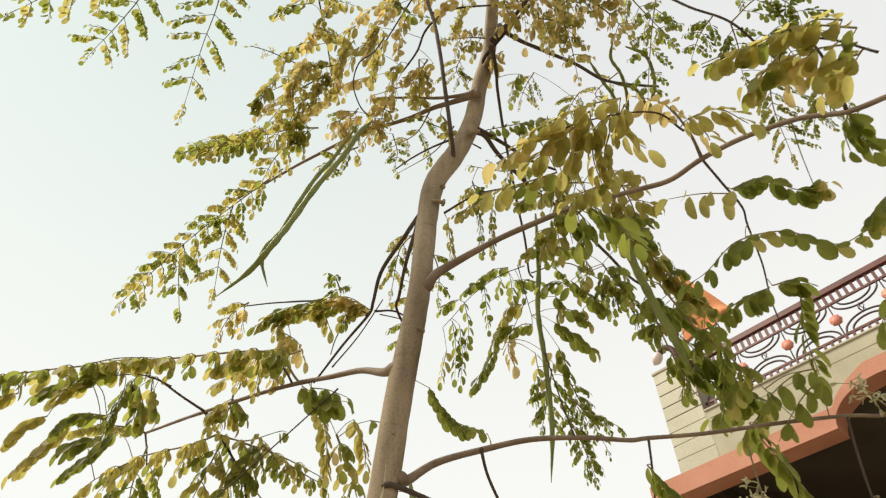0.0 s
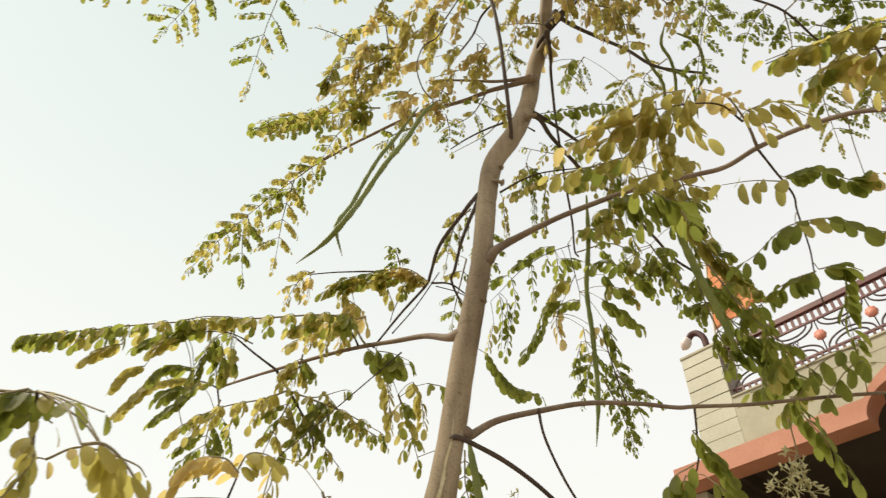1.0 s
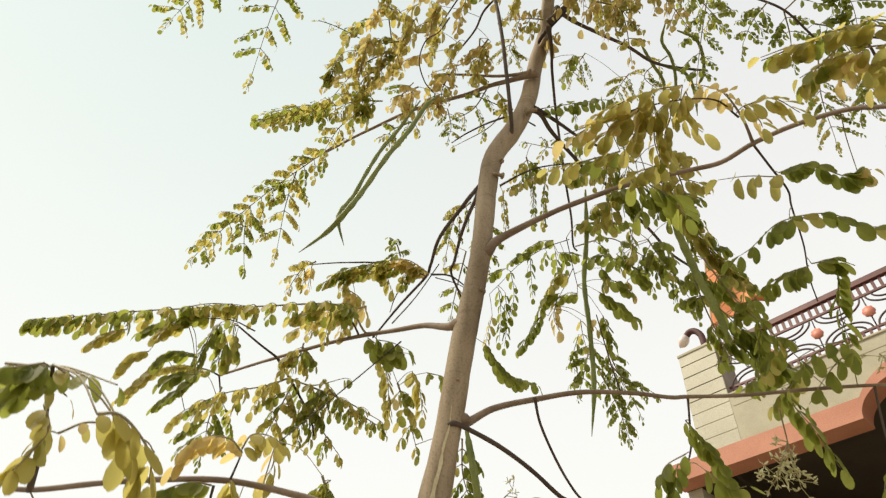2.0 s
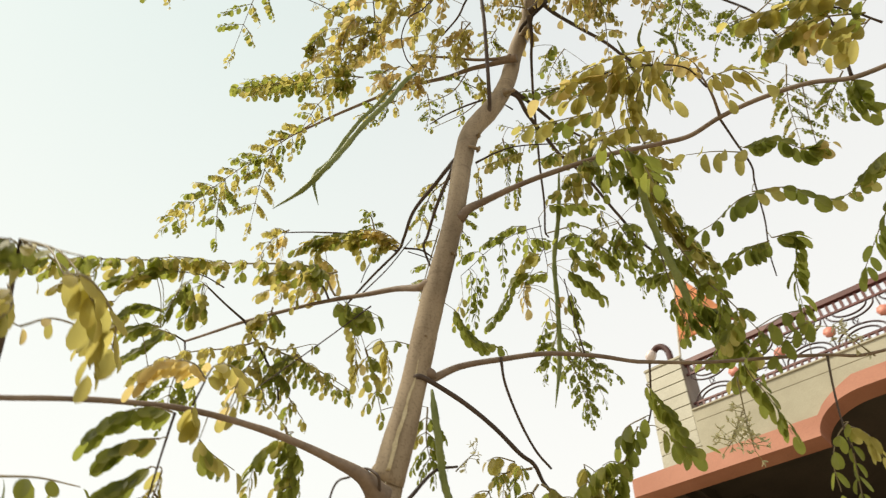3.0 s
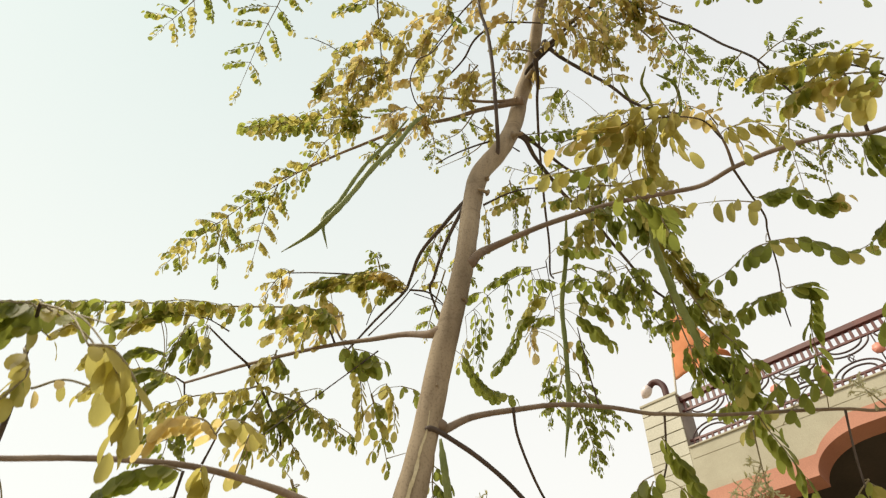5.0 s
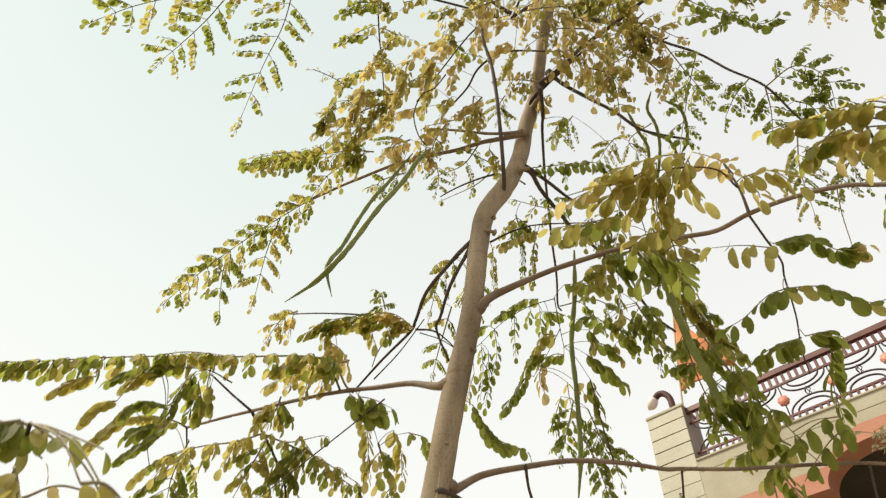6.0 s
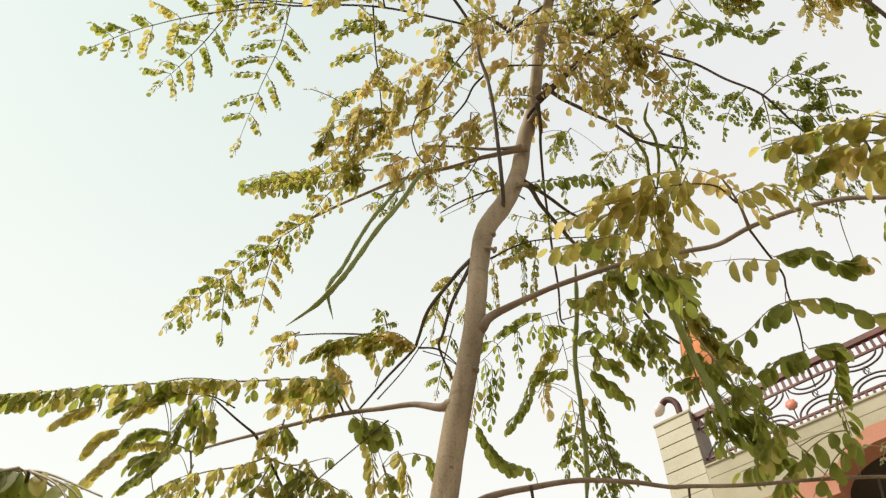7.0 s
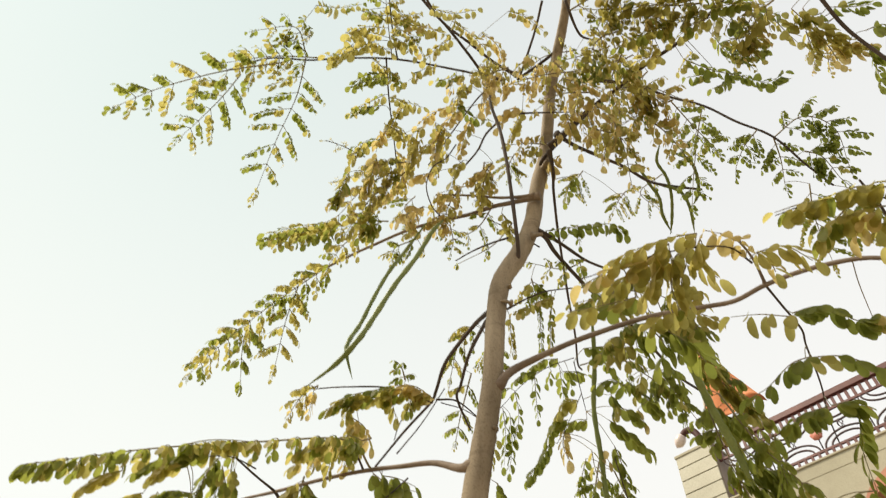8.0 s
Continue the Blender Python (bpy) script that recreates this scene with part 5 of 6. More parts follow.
pinna([(0.111, 0.499, 3.275), (0.081, 0.522, 3.271), (0.059, 0.559, 3.260)], 5, 0.84, 0.0350, 0.9)
pinna([(0.284, 0.677, 3.188), (0.263, 0.708, 3.178), (0.259, 0.753, 3.159)], 5, 0.79, 0.0350, 0.9)
pinna([(0.305, 0.574, 3.223), (0.277, 0.598, 3.220), (0.265, 0.642, 3.205)], 5, 0.69, 0.0350, 0.9)
pinna([(0.342, 0.628, 3.196), (0.330, 0.666, 3.183), (0.327, 0.710, 3.165)], 5, 0.79, 0.0350, 0.9)
pinna([(0.045, 0.473, 3.287), (0.014, 0.488, 3.284), (-0.016, 0.517, 3.276)], 5, 0.79, 0.0350, 0.9)
pinna([(0.236, 0.493, 3.262), (0.207, 0.516, 3.259), (0.186, 0.553, 3.250)], 5, 0.79, 0.0350, 0.9)
twig([(-0.477, 0.768, 3.261), (-0.544, 0.728, 3.260), (-0.594, 0.705, 3.255)], 0.0016, 0.0011)
buds([(-0.477, 0.768, 3.261), (-0.544, 0.728, 3.260), (-0.594, 0.705, 3.255)], 9)
buds([(-0.478, 0.804, 3.244), (-0.546, 0.825, 3.214), (-0.588, 0.826, 3.202)], 9)
buds([(-0.031, 1.143, 1.957), (-0.010, 1.131, 1.977), (0.005, 1.124, 1.989)], 8)

# fuller clumps between them
pinna([(0.176, 0.608, 3.559), (0.204, 0.651, 3.519), (0.215, 0.685, 3.406)], 5, 0.72, 0.0340, 0.7)
pinna([(0.083, 0.588, 3.584), (0.065, 0.629, 3.538), (0.047, 0.675, 3.455)], 5, 0.72, 0.0340, 0.7)
pinna([(-0.057, 0.597, 3.555), (-0.074, 0.634, 3.499), (-0.081, 0.673, 3.397)], 5, 0.72, 0.0340, 0.7)
pinna([(0.028, 0.679, 3.414), (0.001, 0.715, 3.362), (-0.016, 0.742, 3.293)], 5, 0.72, 0.0340, 0.7)
pinna([(0.232, 0.689, 3.390), (0.247, 0.722, 3.335), (0.260, 0.762, 3.256)], 5, 0.72, 0.0340, 0.7)
pinna([(-0.166, 0.613, 3.491), (-0.182, 0.656, 3.429), (-0.186, 0.690, 3.346)], 5, 0.72, 0.0340, 0.7)
pinna([(0.320, 0.665, 3.478), (0.326, 0.696, 3.363), (0.311, 0.737, 3.283)], 5, 0.72, 0.0340, 0.7)
pinna([(0.400, 0.636, 3.498), (0.415, 0.680, 3.441), (0.413, 0.697, 3.318)], 5, 0.72, 0.0340, 0.7)
pinna([(-0.376, 1.051, 2.424), (-0.405, 1.061, 2.402), (-0.431, 1.079, 2.369)], 5, 0.62, 0.0300, 0.6)
pinna([(-0.399, 1.035, 2.435), (-0.363, 1.057, 2.421), (-0.347, 1.084, 2.391)], 5, 0.62, 0.0300, 0.6)
frond([(0.242, 0.711, 2.410), (0.201, 0.740, 2.400), (0.154, 0.771, 2.384)], 4, 0.05, 3, 0.32, 0.0300, 0.6)
frond([(0.330, 1.003, 2.584), (0.352, 1.019, 2.544), (0.372, 1.029, 2.508)], 4, 0.05, 3, 0.2, 0.0270, 0.6)
frond([(0.377, 0.539, 3.502), (0.308, 0.568, 3.484), (0.230, 0.591, 3.472)], 4, 0.055, 3, 0.48, 0.0310, 0.6)
frond([(0.417, 0.575, 3.446), (0.358, 0.618, 3.418), (0.279, 0.643, 3.388)], 4, 0.055, 3, 0.48, 0.0310, 0.6)
frond([(0.300, 0.521, 3.530), (0.213, 0.544, 3.521), (0.132, 0.557, 3.507)], 4, 0.055, 3, 0.48, 0.0310, 0.6)
frond([(0.337, 0.657, 3.354), (0.285, 0.671, 3.273), (0.249, 0.708, 3.213)], 4, 0.055, 3, 0.48, 0.0310, 0.6)
pinna([(-0.413, 0.676, 3.310), (-0.376, 0.688, 3.294), (-0.345, 0.714, 3.246)], 5, 0.58, 0.0350, 0.8)
pinna([(-0.294, 0.712, 3.262), (-0.300, 0.690, 3.107), (-0.295, 0.702, 3.005)], 5, 0.58, 0.0350, 0.8)
pinna([(-0.427, 0.741, 3.201), (-0.402, 0.695, 2.989), (-0.404, 0.707, 2.911)], 5, 0.58, 0.0350, 0.8)
pinna([(-0.226, 0.686, 3.289), (-0.237, 0.700, 3.212), (-0.232, 0.693, 3.076)], 5, 0.58, 0.0350, 0.8)
pinna([(-0.502, 0.754, 3.130), (-0.473, 0.697, 2.923), (-0.477, 0.709, 2.866)], 5, 0.58, 0.0350, 0.8)
pinna([(-0.080, 0.702, 3.024), (-0.093, 0.720, 2.958), (-0.098, 0.740, 2.902)], 5, 0.58, 0.0350, 0.8)

# leaves of the low limbs
twig([(-0.384, 0.716, 1.771), (-0.391, 0.745, 1.716), (-0.394, 0.768, 1.666), (-0.394, 0.788, 1.618)], 0.0017, 0.0008)
pinna([(-0.415, 0.799, 1.684), (-0.403, 0.817, 1.665), (-0.391, 0.833, 1.644)], 5, 0.5, 0.0272, 0.6)
pinna([(-0.403, 0.790, 1.697), (-0.387, 0.812, 1.689), (-0.370, 0.830, 1.673)], 4, 0.6, 0.0289, 0.45)
pinna([(-0.475, 0.614, 1.618), (-0.439, 0.623, 1.624), (-0.400, 0.636, 1.624)], -3, 0.12, 0.0289, 0.45)
pinna([(-0.415, 0.870, 1.825), (-0.398, 0.888, 1.815), (-0.363, 0.915, 1.804)], 5, 0.35, 0.0306, 0.45)
frond([(-0.328, 0.977, 1.925), (-0.310, 1.009, 1.885), (-0.307, 1.041, 1.829), (-0.295, 1.075, 1.768)], 8, 0.03, 3, 0.12, 0.0246, 0.7)
pinna([(-0.313, 0.985, 1.921), (-0.361, 0.993, 1.882), (-0.375, 1.021, 1.825)], 6, 0.3, 0.0255, 0.45)
pinna([(-0.326, 0.732, 1.851), (-0.328, 0.751, 1.823), (-0.336, 0.759, 1.807)], 4, 0.68, 0.0289, 0.45)
frond([(-0.411, 1.141, 2.217), (-0.449, 1.164, 2.173), (-0.498, 1.184, 2.118)], 4, 0.045, 3, 0.3, 0.023, 0.5)
frond([(-0.409, 1.146, 2.213), (-0.350, 1.186, 2.188), (-0.296, 1.215, 2.169)], 4, 0.035, 3, 0.3, 0.0213, 0.5)
frond([(-0.247, 1.092, 2.205), (-0.225, 1.134, 2.162), (-0.204, 1.179, 2.108)], 3, 0.045, 3, 0.4, 0.0262, 0.5)
frond([(-0.107, 1.214, 2.148), (-0.104, 1.256, 2.087), (-0.085, 1.288, 2.039)], 4, 0.06, 4, 0.25, 0.0197, 0.5)
pinna([(0.307, 0.956, 2.049), (0.341, 0.970, 2.004), (0.368, 0.968, 1.941)], 7, 0.18, 0.0289, 0.45)
pinna([(0.305, 0.988, 2.002), (0.270, 1.000, 1.984), (0.258, 1.015, 1.960)], 3, 0.35, 0.034, 0.45)
pinna([(0.292, 1.002, 1.990), (0.266, 1.041, 1.934), (0.256, 1.072, 1.887)], 6, 0.15, 0.0306, 0.45)
pinna([(0.325, 0.970, 1.963), (0.356, 0.969, 1.933), (0.380, 0.956, 1.930)], 4, 0.1, 0.0289, 0.45)
frond([(0.272, 1.029, 1.940), (0.231, 1.053, 1.918), (0.205, 1.087, 1.869)], 4, 0.07, 3, 0.3, 0.0295, 0.5)
pinna([(0.201, 1.060, 1.943), (0.212, 1.079, 1.911), (0.244, 1.103, 1.854)], 5, 0.3, 0.0306, 0.45)
frond([(0.237, 1.362, 2.454), (0.281, 1.412, 2.383), (0.308, 1.456, 2.317)], 6, 0.045, 4, 0.08, 0.0164, 0.5)
frond([(0.265, 1.346, 2.465), (0.306, 1.368, 2.429), (0.366, 1.375, 2.403)], 4, 0.04, 4, 0.08, 0.0164, 0.5)
frond([(0.108, 1.061, 1.928), (0.053, 1.066, 1.911), (0.007, 1.096, 1.847)], 3, 0.05, 3, 0.4, 0.023, 0.5)
frond([(0.120, 1.076, 1.907), (0.089, 1.104, 1.864), (0.079, 1.123, 1.830)], 3, 0.045, 3, 0.5, 0.0238, 0.5)
frond([(0.125, 1.075, 1.907), (0.166, 1.083, 1.884), (0.192, 1.100, 1.845)], 3, 0.05, 3, 0.4, 0.0295, 0.5)
pinna([(0.077, 1.057, 1.936), (0.046, 1.054, 1.941), (0.027, 1.058, 1.934)], 3, 0.6, 0.0255, 0.45)
folded_pinna([(0.648, 0.542, 2.228), (0.616, 0.578, 2.224), (0.590, 0.609, 2.199)], 0.13, 0.029, 0.44)
folded_pinna([(0.630, 0.562, 2.160), (0.612, 0.601, 2.142), (0.616, 0.728, 2.119)], 0.13, 0.029, 0.44)
twig([(0.644, 0.556, 2.172), (0.635, 0.564, 2.165), (0.619, 0.593, 2.152)], 0.0017, 0.0011)
twig([(-0.235, 1.006, 2.252), (-0.328, 1.029, 2.160), (-0.406, 1.034, 2.069), (-0.441, 1.021, 2.012)], 0.0016, 0.0009)
pinna([(-0.293, 1.014, 2.261), (-0.260, 1.023, 2.262), (-0.223, 1.039, 2.255)], 3, 0.15, 0.0382, 0.45)
buds([(0.474, 0.957, 2.079), (0.481, 0.984, 2.030), (0.477, 0.983, 1.983), (0.482, 0.994, 1.952)], 26)
buds([(0.478, 0.979, 2.026), (0.454, 0.986, 1.981), (0.443, 0.998, 1.960)], 20)
buds([(0.678, 0.873, 2.074), (0.652, 0.867, 2.102), (0.623, 0.858, 2.129)], 20)

# folded rows of leaflets
folded_pinna([(-0.387, 0.716, 1.771), (-0.404, 0.700, 1.766), (-0.425, 0.686, 1.750), (-0.441, 0.681, 1.730), (-0.451, 0.682, 1.706)], 0.1, 0.027)
folded_pinna([(-0.390, 0.721, 1.735), (-0.409, 0.705, 1.722), (-0.422, 0.699, 1.709), (-0.432, 0.695, 1.687)], 0.3, 0.026)
folded_pinna([(-0.399, 0.747, 1.711), (-0.414, 0.742, 1.694), (-0.429, 0.732, 1.675), (-0.440, 0.723, 1.650)], 0.14, 0.026)
folded_pinna([(-0.419, 0.790, 1.690), (-0.432, 0.785, 1.676), (-0.440, 0.785, 1.657), (-0.439, 0.789, 1.635)], 0.2, 0.026)
folded_pinna([(-0.401, 0.779, 1.724), (-0.404, 0.791, 1.704), (-0.409, 0.799, 1.684), (-0.411, 0.805, 1.661)], 0.55, 0.026)
twig([(-0.358, 0.702, 1.774), (-0.350, 0.689, 1.786), (-0.344, 0.679, 1.797)], 0.0016, 0.0012)
folded_pinna([(-0.343, 0.678, 1.798), (-0.355, 0.655, 1.804), (-0.379, 0.644, 1.798), (-0.392, 0.637, 1.778), (-0.402, 0.637, 1.757)], 0.78, 0.023, 0.40)
folded_pinna([(-0.355, 0.698, 1.814), (-0.344, 0.689, 1.830), (-0.324, 0.695, 1.834), (-0.305, 0.707, 1.829)], 0.7, 0.024, 0.45)
pinna([(-0.358, 0.705, 1.773), (-0.355, 0.713, 1.766), (-0.351, 0.721, 1.757)], 4, 0.6, 0.026, 0.5)
folded_pinna([(-0.640, 0.843, 2.194), (-0.604, 0.853, 2.213), (-0.568, 0.869, 2.227), (-0.532, 0.888, 2.239)], 0.5, 0.027)
folded_pinna([(-0.602, 0.875, 2.197), (-0.629, 0.859, 2.188), (-0.654, 0.857, 2.171)], 0.24, 0.025)
folded_pinna([(-0.640, 0.867, 2.173), (-0.665, 0.861, 2.158), (-0.682, 0.865, 2.140)], 0.24, 0.025)
folded_pinna([(-0.723, 0.828, 2.122), (-0.746, 0.817, 2.103), (-0.768, 0.817, 2.077)], 0.52, 0.023)
folded_pinna([(-0.621, 0.942, 2.104), (-0.647, 0.928, 2.098), (-0.671, 0.927, 2.075)], 0.14, 0.027)
folded_pinna([(-0.429, 0.367, 1.701), (-0.399, 0.368, 1.700), (-0.370, 0.368, 1.699), (-0.310, 0.357, 1.676)], 0.26, 0.0225, 1.1)
folded_pinna([(-0.431, 0.378, 1.691), (-0.409, 0.381, 1.691), (-0.386, 0.381, 1.689), (-0.372, 0.386, 1.683)], 0.42, 0.0225, 1.1)
folded_pinna([(-0.300, 0.340, 1.639), (-0.288, 0.346, 1.643), (-0.277, 0.360, 1.638), (-0.268, 0.377, 1.627), (-0.269, 0.392, 1.613)], 0.5, 0.0225, 0.62)
folded_pinna([(-0.287, 0.349, 1.640), (-0.280, 0.366, 1.628), (-0.277, 0.379, 1.619)], 0.4, 0.0215, 0.8)
folded_pinna([(-0.275, 0.380, 1.620), (-0.280, 0.390, 1.606), (-0.281, 0.397, 1.598)], 0.66, 0.0205, 0.9)
pinna([(0.547, 0.585, 2.276), (0.561, 0.575, 2.268)], -1, 0.9, 0.028, 0.5)
pinna([(0.562, 0.832, 2.134), (0.540, 0.845, 2.135), (0.508, 0.875, 2.122), (0.480, 0.910, 2.088)], -4, 0.14, 0.03, 0.5)
pinna([(0.571, 0.842, 2.116), (0.552, 0.858, 2.112), (0.528, 0.886, 2.090), (0.505, 0.914, 2.061)], -4, 0.16, 0.03, 0.5)
folded_pinna([(0.491, 0.956, 2.123), (0.510, 0.972, 2.093), (0.537, 0.987, 2.054), (0.563, 1.006, 1.998)], 0.14, 0.034)
pinna([(0.621, 0.933, 1.980), (0.603, 0.952, 1.960), (0.591, 0.971, 1.923), (0.597, 0.991, 1.885)], -4, 0.3, 0.026, 0.5)
pinna([(0.621, 0.935, 1.973), (0.639, 0.926, 1.950), (0.650, 0.933, 1.917)], -4, 0.36, 0.026, 0.5)
pinna([(0.617, 0.944, 1.946), (0.619, 0.966, 1.903), (0.622, 0.988, 1.862)], -4, 0.34, 0.025, 0.5)
folded_pinna([(0.310, 0.783, 2.547), (0.359, 0.838, 2.493), (0.406, 0.884, 2.442), (0.443, 0.914, 2.399)], 0.26, 0.034)
folded_pinna([(0.419, 0.896, 2.428), (0.451, 0.914, 2.396), (0.481, 0.928, 2.368)], 0.55, 0.032)
folded_pinna([(0.401, 0.943, 2.393), (0.441, 0.949, 2.369), (0.495, 0.967, 2.326)], 0.12, 0.033)
folded_pinna([(0.438, 0.981, 2.340), (0.477, 1.001, 2.303), (0.523, 0.998, 2.281)], 0.12, 0.034)
folded_pinna([(0.437, 1.003, 2.318), (0.464, 1.025, 2.283), (0.507, 1.035, 2.249)], 0.13, 0.034)
folded_pinna([(0.477, 1.003, 2.301), (0.514, 1.021, 2.261), (0.557, 1.030, 2.222)], 0.13, 0.034)
folded_pinna([(0.422, 1.011, 2.315), (0.439, 1.032, 2.286), (0.438, 1.056, 2.259)], 0.2, 0.028)
folded_pinna([(0.548, 1.032, 2.227), (0.515, 1.053, 2.221), (0.477, 1.076, 2.214)], 0.12, 0.03)
folded_pinna([(0.573, 1.030, 2.209), (0.547, 1.057, 2.192), (0.524, 1.083, 2.171)], 0.14, 0.03)
folded_pinna([(0.405, 0.951, 2.384), (0.385, 0.954, 2.390), (0.365, 0.965, 2.387)], 0.1, 0.024)
folded_pinna([(0.411, 0.969, 2.364), (0.389, 0.975, 2.367), (0.364, 0.988, 2.363)], 0.1, 0.024)
folded_pinna([(0.276, 0.797, 2.547), (0.296, 0.817, 2.527), (0.334, 0.823, 2.512), (0.384, 0.803, 2.507)], 0.22, 0.03)
folded_pinna([(0.260, 0.447, 2.313), (0.225, 0.448, 2.305), (0.190, 0.456, 2.298), (0.157, 0.469, 2.293), (0.128, 0.483, 2.285)], 0.48, 0.0309, 0.52)
folded_pinna([(0.265, 0.454, 2.308), (0.258, 0.472, 2.296), (0.268, 0.491, 2.285), (0.300, 0.519, 2.294)], 0.54, 0.03296, 0.52)
folded_pinna([(0.216, 0.457, 2.299), (0.171, 0.482, 2.282), (0.128, 0.494, 2.278), (0.083, 0.515, 2.267)], 0.7, 0.03502, 0.52)
folded_pinna([(0.200, 0.470, 2.289), (0.163, 0.494, 2.275), (0.129, 0.514, 2.264)], 0.32, 0.03296, 0.52)
folded_pinna([(0.209, 0.478, 2.285), (0.193, 0.499, 2.269), (0.178, 0.523, 2.252)], 0.68, 0.03296, 0.52)
folded_pinna([(0.222, 0.477, 2.285), (0.219, 0.509, 2.262), (0.230, 0.539, 2.237)], 0.42, 0.0309, 0.52)
folded_pinna([(0.243, 0.486, 2.284), (0.235, 0.509, 2.263), (0.245, 0.537, 2.242)], 0.38, 0.02678, 0.52)
folded_pinna([(0.168, 0.525, 2.251), (0.117, 0.538, 2.246), (0.061, 0.551, 2.244)], 0.44, 0.02884, 0.52)
folded_pinna([(0.253, 0.462, 2.304), (0.231, 0.472, 2.294), (0.218, 0.485, 2.282)], 0.5, 0.0309, 0.52)
folded_pinna([(0.236, 0.540, 2.239), (0.202, 0.545, 2.228), (0.176, 0.555, 2.222)], 0.53, 0.0309, 0.52)
folded_pinna([(0.186, 0.559, 2.217), (0.204, 0.575, 2.196), (0.195, 0.595, 2.173)], 0.3, 0.0309, 0.52)
folded_pinna([(0.212, 0.560, 2.210), (0.245, 0.579, 2.202), (0.287, 0.645, 2.235)], 0.26, 0.0309, 0.52)
folded_pinna([(0.511, 0.338, 2.247), (0.455, 0.340, 2.268), (0.414, 0.358, 2.271), (0.369, 0.380, 2.267)], 0.48, 0.03, 0.52)
folded_pinna([(0.513, 0.353, 2.239), (0.464, 0.365, 2.251), (0.430, 0.383, 2.253), (0.396, 0.403, 2.245)], 0.44, 0.03, 0.52)
folded_pinna([(0.496, 0.331, 2.256), (0.470, 0.333, 2.266), (0.448, 0.347, 2.267)], 0.56, 0.03, 0.52)
folded_pinna([(0.411, 0.363, 2.270), (0.382, 0.369, 2.271), (0.345, 0.382, 2.267)], 0.5, 0.03, 0.52)
folded_pinna([(0.511, 0.381, 2.227), (0.491, 0.392, 2.229), (0.484, 0.407, 2.224)], 0.58, 0.03, 0.52)
folded_pinna([(0.467, 0.370, 2.249), (0.450, 0.384, 2.246), (0.446, 0.401, 2.237)], 0.63, 0.03, 0.52)
folded_pinna([(0.439, 0.367, 2.260), (0.416, 0.395, 2.251), (0.401, 0.410, 2.238)], 0.52, 0.03, 0.52)
folded_pinna([(0.515, 0.365, 2.233), (0.492, 0.374, 2.238), (0.474, 0.385, 2.238)], 0.44, 0.03, 0.52)
folded_pinna([(-0.390, 0.927, 2.269), (-0.421, 0.919, 2.261), (-0.455, 0.923, 2.240)], 0.55, 0.027)
folded_pinna([(-0.290, 1.001, 2.503), (-0.351, 1.002, 2.484), (-0.405, 1.003, 2.466), (-0.453, 1.017, 2.434)], 0.36, 0.027)
folded_pinna([(-0.205, 1.034, 2.492), (-0.250, 1.007, 2.506), (-0.295, 1.001, 2.502)], 0.82, 0.027)
folded_pinna([(-0.266, 1.015, 2.495), (-0.305, 1.016, 2.483), (-0.369, 1.014, 2.467), (-0.413, 1.016, 2.449)], 0.3, 0.024)
pinna([(-0.318, 1.009, 2.487), (-0.301, 1.031, 2.468), (-0.292, 1.052, 2.447)], 4, 0.5, 0.03, 0.5)
pinna([(-0.253, 1.017, 2.497), (-0.260, 1.033, 2.479), (-0.264, 1.045, 2.465)], 4, 0.3, 0.026, 0.5)
pinna([(-0.382, 1.012, 2.465), (-0.400, 1.021, 2.449), (-0.411, 1.037, 2.427)], 4, 0.6, 0.024, 0.5)
twig([(0.174, 1.240, 2.850), (0.098, 1.256, 2.827), (0.022, 1.279, 2.778), (-0.035, 1.312, 2.728), (-0.065, 1.329, 2.702)], 0.0014, 0.0007)
twig([(0.139, 1.035, 2.625), (0.153, 1.082, 2.584), (0.167, 1.123, 2.542)], 0.0013, 0.0009)
twig([(0.157, 1.092, 2.574), (0.131, 1.135, 2.536), (0.094, 1.174, 2.483)], 0.0012, 0.0007)
folded_pinna([(0.126, 1.240, 2.846), (0.081, 1.243, 2.840), (0.042, 1.256, 2.815)], 0.14, 0.02645, 0.5)
folded_pinna([(0.064, 1.260, 2.814), (0.025, 1.261, 2.803), (-0.003, 1.272, 2.782)], 0.12, 0.02645, 0.5)
folded_pinna([(-0.016, 1.285, 2.766), (-0.045, 1.287, 2.760), (-0.072, 1.301, 2.738)], 0.2, 0.02645, 0.5)
folded_pinna([(0.140, 1.268, 2.820), (0.174, 1.270, 2.823), (0.209, 1.274, 2.817)], 0.12, 0.02645, 0.5)
pinna([(0.056, 1.267, 2.803), (0.059, 1.306, 2.753), (0.064, 1.339, 2.699)], -6, 0.15, 0.027, 0.5)
pinna([(0.132, 1.264, 2.823), (0.137, 1.295, 2.792), (0.141, 1.314, 2.755)], -4, 0.15, 0.027, 0.5)
pinna([(0.106, 1.264, 2.819), (0.094, 1.283, 2.790)], -2, 0.2, 0.027, 0.5)
pinna([(-0.003, 1.290, 2.762), (0.008, 1.331, 2.707), (-0.001, 1.368, 2.649)], -6, 0.15, 0.027, 0.5)
pinna([(-0.038, 1.320, 2.717), (-0.030, 1.368, 2.651), (-0.035, 1.408, 2.587)], -7, 0.22, 0.027, 0.5)
pinna([(-0.018, 1.329, 2.708), (-0.012, 1.375, 2.637), (-0.019, 1.417, 2.575)], -7, 0.2, 0.027, 0.5)
pinna([(-0.056, 1.368, 2.651), (-0.068, 1.393, 2.609), (-0.074, 1.413, 2.580)], -4, 0.25, 0.027, 0.5)
pinna([(0.157, 1.267, 2.824), (0.162, 1.284, 2.806), (0.166, 1.302, 2.786)], -2, 0.15, 0.027, 0.5)
